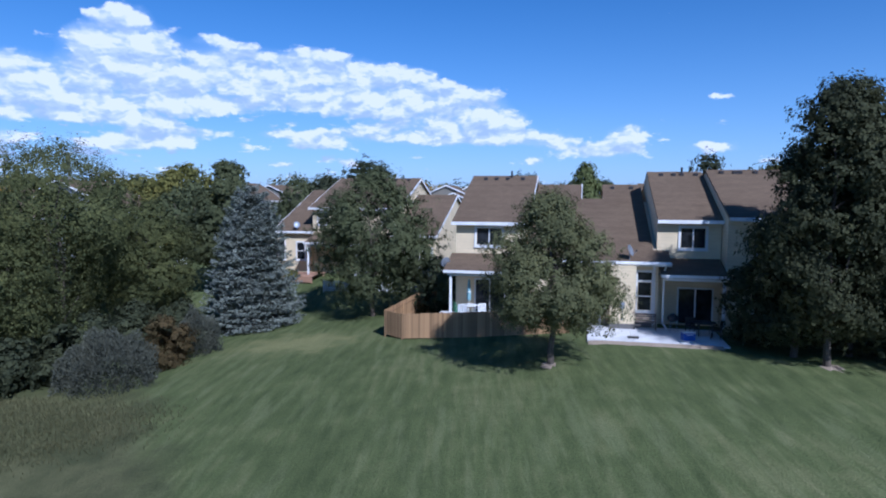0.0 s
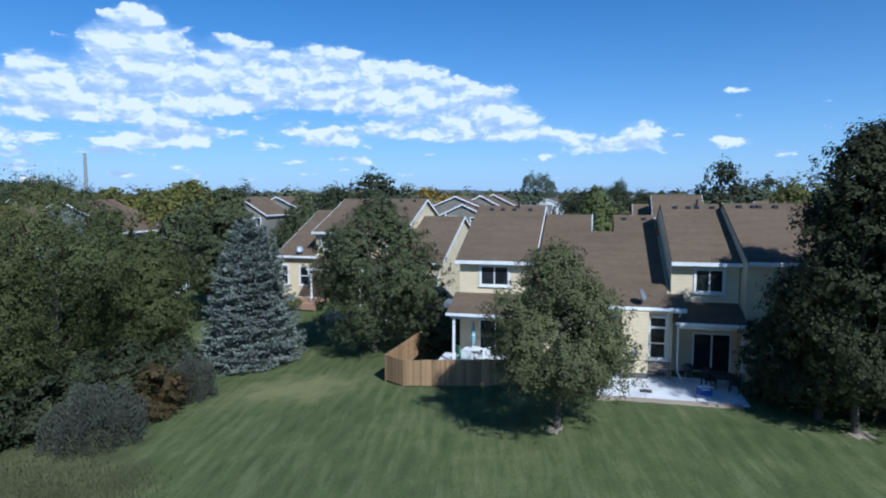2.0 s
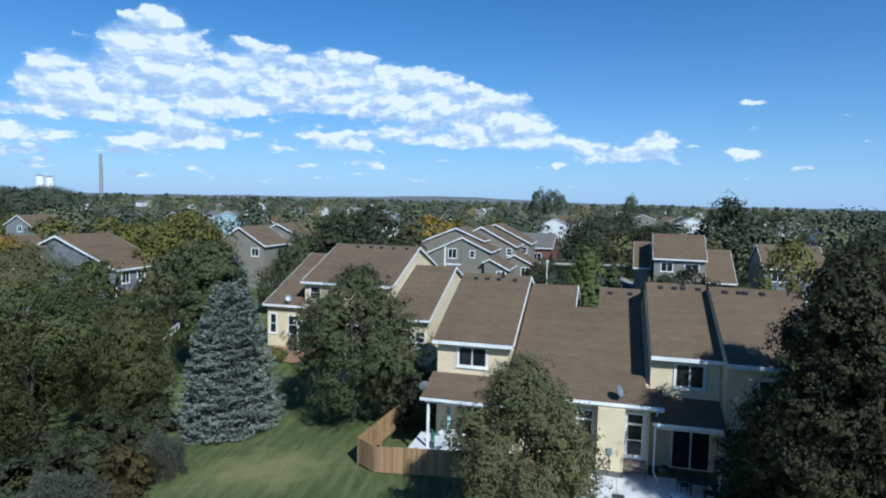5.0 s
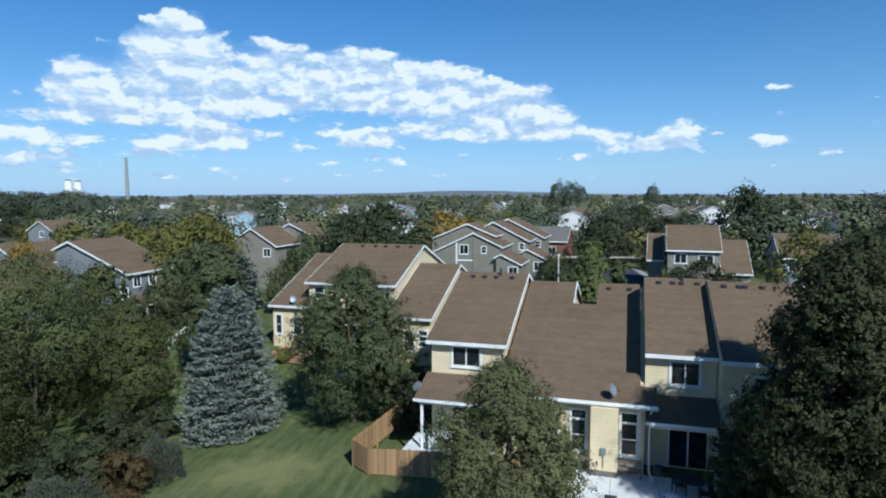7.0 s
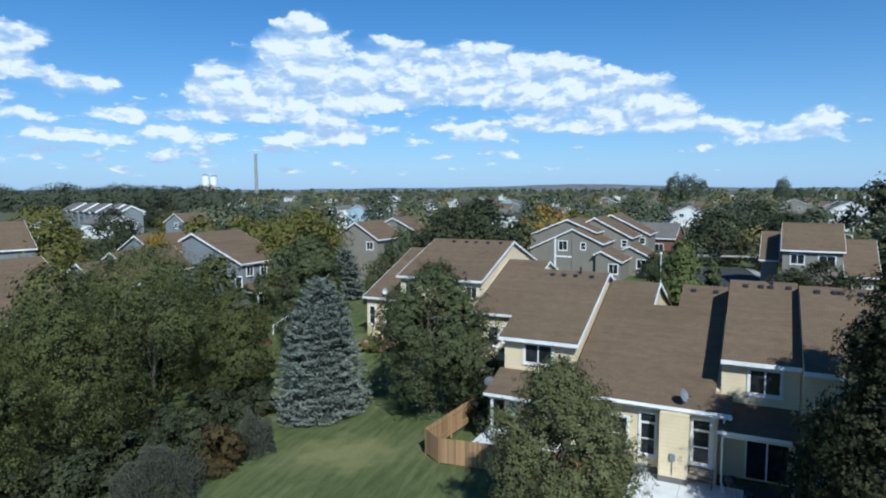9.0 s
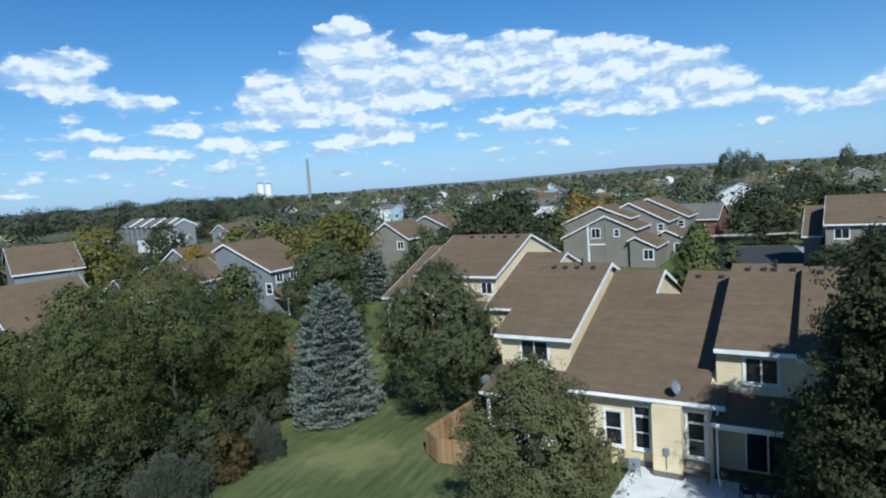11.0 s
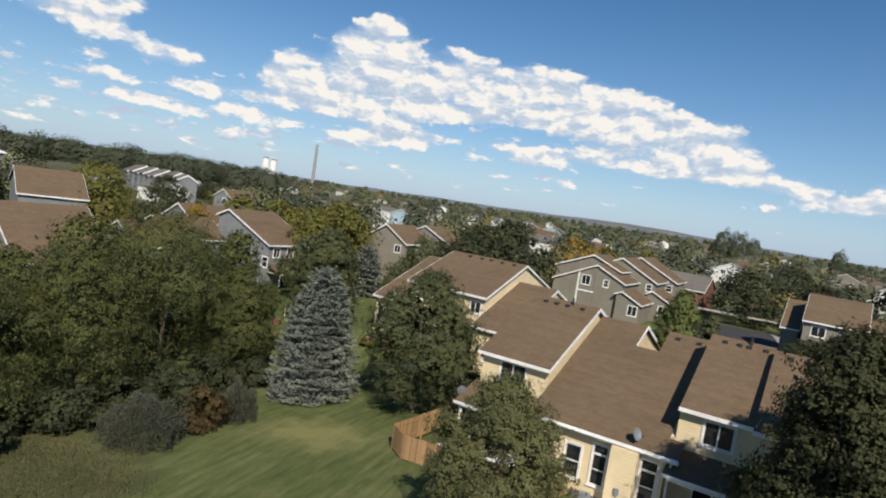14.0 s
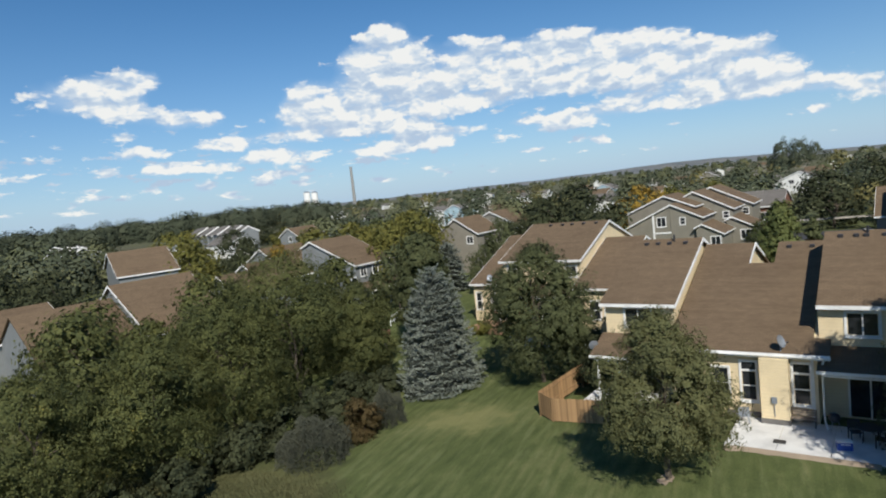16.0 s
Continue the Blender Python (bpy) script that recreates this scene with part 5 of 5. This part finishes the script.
def small_things():
    t = thing("floor_mat", ROW @ pose(10.7, -5.0, 0.0), "dark rubber mat lying on the pale patio", "mat")
    part("mat", boxes((-0.28, 0.28, -0.2, 0.2, 0.0, 0.05), bevel=0.015), DARK, t)
    t = thing("meter_box", ROW @ pose(10.25, -2.75, 1.15), "grey metal meter box on the chimney chase", "meter box")
    part("case", boxes((-0.13, 0.13, -0.12, 0.0, 0.0, 0.34), bevel=0.015), METAL, t)
    bm = bmesh.new()
    tube(bm, (0, -0.06, -0.7), (0, -0.06, 0.0), 0.02)
    part("conduit", bm, METAL, t)
    t = thing("cooler", ROW @ pose(13.4, -4.9, 0.0, 0, 0, 15), "blue plastic cooler on the patio", "cooler")
    part("body", boxes((-0.32, 0.32, -0.2, 0.2, 0.0, 0.38), bevel=0.03), BLUE, t)
    part("lid", boxes((-0.33, 0.33, -0.21, 0.21, 0.385, 0.44), bevel=0.02), WHITE, t, "white lid")
    part("handle", boxes((-0.2, 0.2, -0.24, -0.215, 0.3, 0.33)), WHITE, t)
    t = thing("barbecue", ROW @ pose(12.9, -2.9, 0.0), "black kettle barbecue by the downspout", "barbecue")
    bm = bmesh.new()
    bmesh.ops.create_uvsphere(bm, u_segments=16, v_segments=10, radius=0.28, matrix=Matrix.Translation((0, 0, 0.75)) @ Matrix.Diagonal((1, 1, 0.85, 1)))
    part("kettle", bm, DARK, t, smooth=True)
    for i in range(3):
        a = i * 2.094
        bm = bmesh.new()
        tube(bm, (0.3 * math.cos(a), 0.3 * math.sin(a), 0), (0.15 * math.cos(a), 0.15 * math.sin(a), 0.6), 0.014)
        part("leg", bm, METAL, t)
    bm = bmesh.new()
    tube(bm, (-0.08, 0, 1.0), (0.08, 0, 1.0), 0.018)
    part("handle", bm, METAL, t)
    # mulch rings at the foot of trees
    for x, y, r in ((5.0, 19.4, 0.6), (17.2, 18.9, 0.75)):
        bm = bmesh.new()
        rng = np.random.default_rng(int(x * 10))
        z = ground_z(x, y)
        hub = bm.verts.new((x, y, z + 0.07))
        ring = [bm.verts.new((x + r * (1 + 0.2 * rng.normal()) * math.cos(a), y + r * (1 + 0.2 * rng.normal()) * math.sin(a), z - 0.05)) for a in np.linspace(0, 2 * math.pi, 22, endpoint=False)]
        for i in range(22):
            bm.faces.new((hub, ring[i], ring[(i + 1) % 22]))
        tagged(part("mulch_bed", bm, MULCH, smooth=True), "ring of pale wood mulch round a trunk", "mulch", kind="structure")
    # mulch strip before the patio
    bm = bmesh.new()
    for i in range(24):
        p, q = ROW @ Vector((8.4 + i * 0.28, -6.17, 0)), ROW @ Vector((8.4 + i * 0.28, -6.6 - 0.2 * noise.noise((i * 0.5, 0, 0)), 0))
        bm.verts.new((p.x, p.y, ground_z(p.x, p.y) + 0.1)), bm.verts.new((q.x, q.y, ground_z(q.x, q.y) - 0.02))
    bm.verts.ensure_lookup_table()
    for i in range(23):
        bm.faces.new((bm.verts[2 * i], bm.verts[2 * i + 1], bm.verts[2 * i + 3], bm.verts[2 * i + 2]))
    tagged(part("mulch_bed", bm, MULCH), "strip of pale wood mulch before the patio", "mulch", kind="structure")


small_things()


def deck():
    d = thing("deck", ROW, "low reddish wooden deck before the end house", "deck")
    for i in range(22):
        part("plank", boxes((-19.6, -15.6, 13.8 + i * 0.145, 13.935 + i * 0.145, 0.02, 0.06)), DECK, d)
    for u in (-19.5, -17.6, -15.7):
        for v in (13.95, 16.7):
            part("post", boxes((u - 0.06, u + 0.06, v - 0.06, v + 0.06, -0.9, 0.015)), DECK, d)
    part("skirt_board", boxes((-19.6, -15.6, 13.74, 13.78, -0.5, 0.01)), DECK, d)


deck()


def lane_yard():
    """A white rail, a red planter and a pale rock in the yard behind the spruce."""
    r = thing("railing", pose(-26.8, 49.0, ground_z(-26.8, 49.0), 0, 0, 102.0), "white wooden step railing in the yard behind the thicket", "railing")
    for z in (0.35, 0.9):
        part("rail", boxes((0.0, 6.2, -0.04, 0.04, z, z + 0.09), bevel=0.01), WHITE, r)
    for i in range(6):
        part("post", boxes((i * 1.22, i * 1.22 + 0.09, -0.045, 0.045, -0.2, 0.98)), WHITE, r)
    p = thing("planter", pose(-25.9, 46.4, ground_z(-25.9, 46.4)), "brick-red clay planter in the yard", "planter")
    bm = bmesh.new()
    tube(bm, (0, 0, 0), (0, 0, 0.55), 0.34, 0.45, 18)
    part("pot", bm, BRICK, p)
    bm = bmesh.new()
    tube(bm, (0, 0, 0.5), (0, 0, 0.6), 0.49, 0.49, 18)
    part("rim", bm, BRICK, p)
    bm = bmesh.new()
    bmesh.ops.create_icosphere(bm, subdivisions=3, radius=0.75)
    for v in bm.verts:
        v.co = v.co * (1 + 0.22 * noise.noise(v.co * 1.7)) * 1.0
        v.co.z *= 0.6
    b = part("boulder", bm, MULCH)
    b.matrix_basis = pose(-24.6, 43.6, ground_z(-24.6, 43.6) + 0.15)
    tagged(b, "pale sandstone boulder on the grass behind the spruce", "rock")


lane_yard()
bush(-19.3, 46.6, 1.5, 2.4, 91, LEAF, "green shrub before the end house's window", leaves=5000, size=0.08)
bush(-15.4, 47.2, 1.3, 2.6, 92, LEAF_Y, "yellowing shrub beside the deck", leaves=5000, size=0.08)


def street_lamp(x, y, h, label, arm=False):
    t = thing("street_lamp", pose(x, y, ground_z(x, y)), label, "street lamp")
    bm = bmesh.new()
    tube(bm, (0, 0, 0), (0, 0, h), 0.08, 0.055)
    part("pole", bm, WHITE, t)
    if arm:
        bm = bmesh.new()
        tube(bm, (0, 0, h - 0.05), (2.6, 0, h + 0.25), 0.045)
        part("arm", bm, METAL, t)
        part("head", boxes((2.4, 3.3, -0.18, 0.18, h + 0.15, h + 0.32), bevel=0.05), WHITE, t)
    else:
        bm = bmesh.new()
        tube(bm, (0, 0, h), (0, 0, h + 0.28), 0.12, 0.24, 12)
        part("shade", bm, WHITE, t)
        bm = bmesh.new()
        tube(bm, (0, 0, h + 0.28), (0, 0, h + 0.4), 0.28, 0.06, 12)
        part("cap", bm, WHITE, t)


street_lamp(11.6, 88.0, 5.0, "white post-top street lamp behind the roofs")
street_lamp(-66.0, 160.0, 8.5, "street lamp with a long arm", True)


def works():
    """The tall stack and the pale silos of a works far off."""
    t = thing("smokestack", pose(-925, 1430, 0), "tall slim smokestack on the horizon", "smokestack")
    stack = concrete("stack concrete", (0.3, 0.3, 0.29))
    bm = bmesh.new()
    tube(bm, (0, 0, 0), (0, 0, 100), 4.4, 3.2, 20)
    part("shaft", bm, stack, t)
    bm = bmesh.new()
    tube(bm, (0, 0, 100), (0, 0, 103), 3.6, 3.6, 20)
    part("rim", bm, stack, t)
    for i, (dx, h, r) in enumerate(((0, 43, 7.8), (15, 41, 7.8))):
        s = thing("silo", pose(-905 + dx, 1200 + dx * 0.6, 0), "pale concrete silo on the horizon", "silo", "silos")
        bm = bmesh.new()
        tube(bm, (0, 0, 0), (0, 0, h), r, r, 24)
        part("shell", bm, WHITE, s)
        bm = bmesh.new()
        tube(bm, (0, 0, h), (0, 0, h + 3), r * 1.02, r * 0.5, 24)
        part("cap", bm, METAL, s)


works()


def dry_grass():
    """Tall dry grass on the slope before the shrubs."""
    rng = np.random.default_rng(9)
    n = 9000
    a, r = rng.uniform(0, 2 * math.pi, n), np.sqrt(rng.uniform(0, 1, n))
    x, y = -19.5 + 8.0 * r * np.cos(a) + rng.normal(0, 0.9, n), 15.6 + 3.4 * r * np.sin(a) + rng.normal(0, 0.6, n)
    z = np.array([ground_z(p, q) for p, q in zip(x, y)])
    h = rng.uniform(0.08, 0.3, n)
    up = np.stack([rng.normal(0, 0.25, n), rng.normal(0, 0.25, n), np.ones(n)], 1) * (h / 2)[:, None]
    t = rng.uniform(0, math.pi, n)
    side = np.stack([np.cos(t), np.sin(t), np.zeros(n)], 1) * 0.018
    tagged(mesh_part("dry_grass", quads(np.stack([x, y, z], 1) + up * 0.9, up, side, "dry_grass"), STRAW), "tufts of tall dry grass before the shrubs", "grass", kind="stuff")


dry_grass()
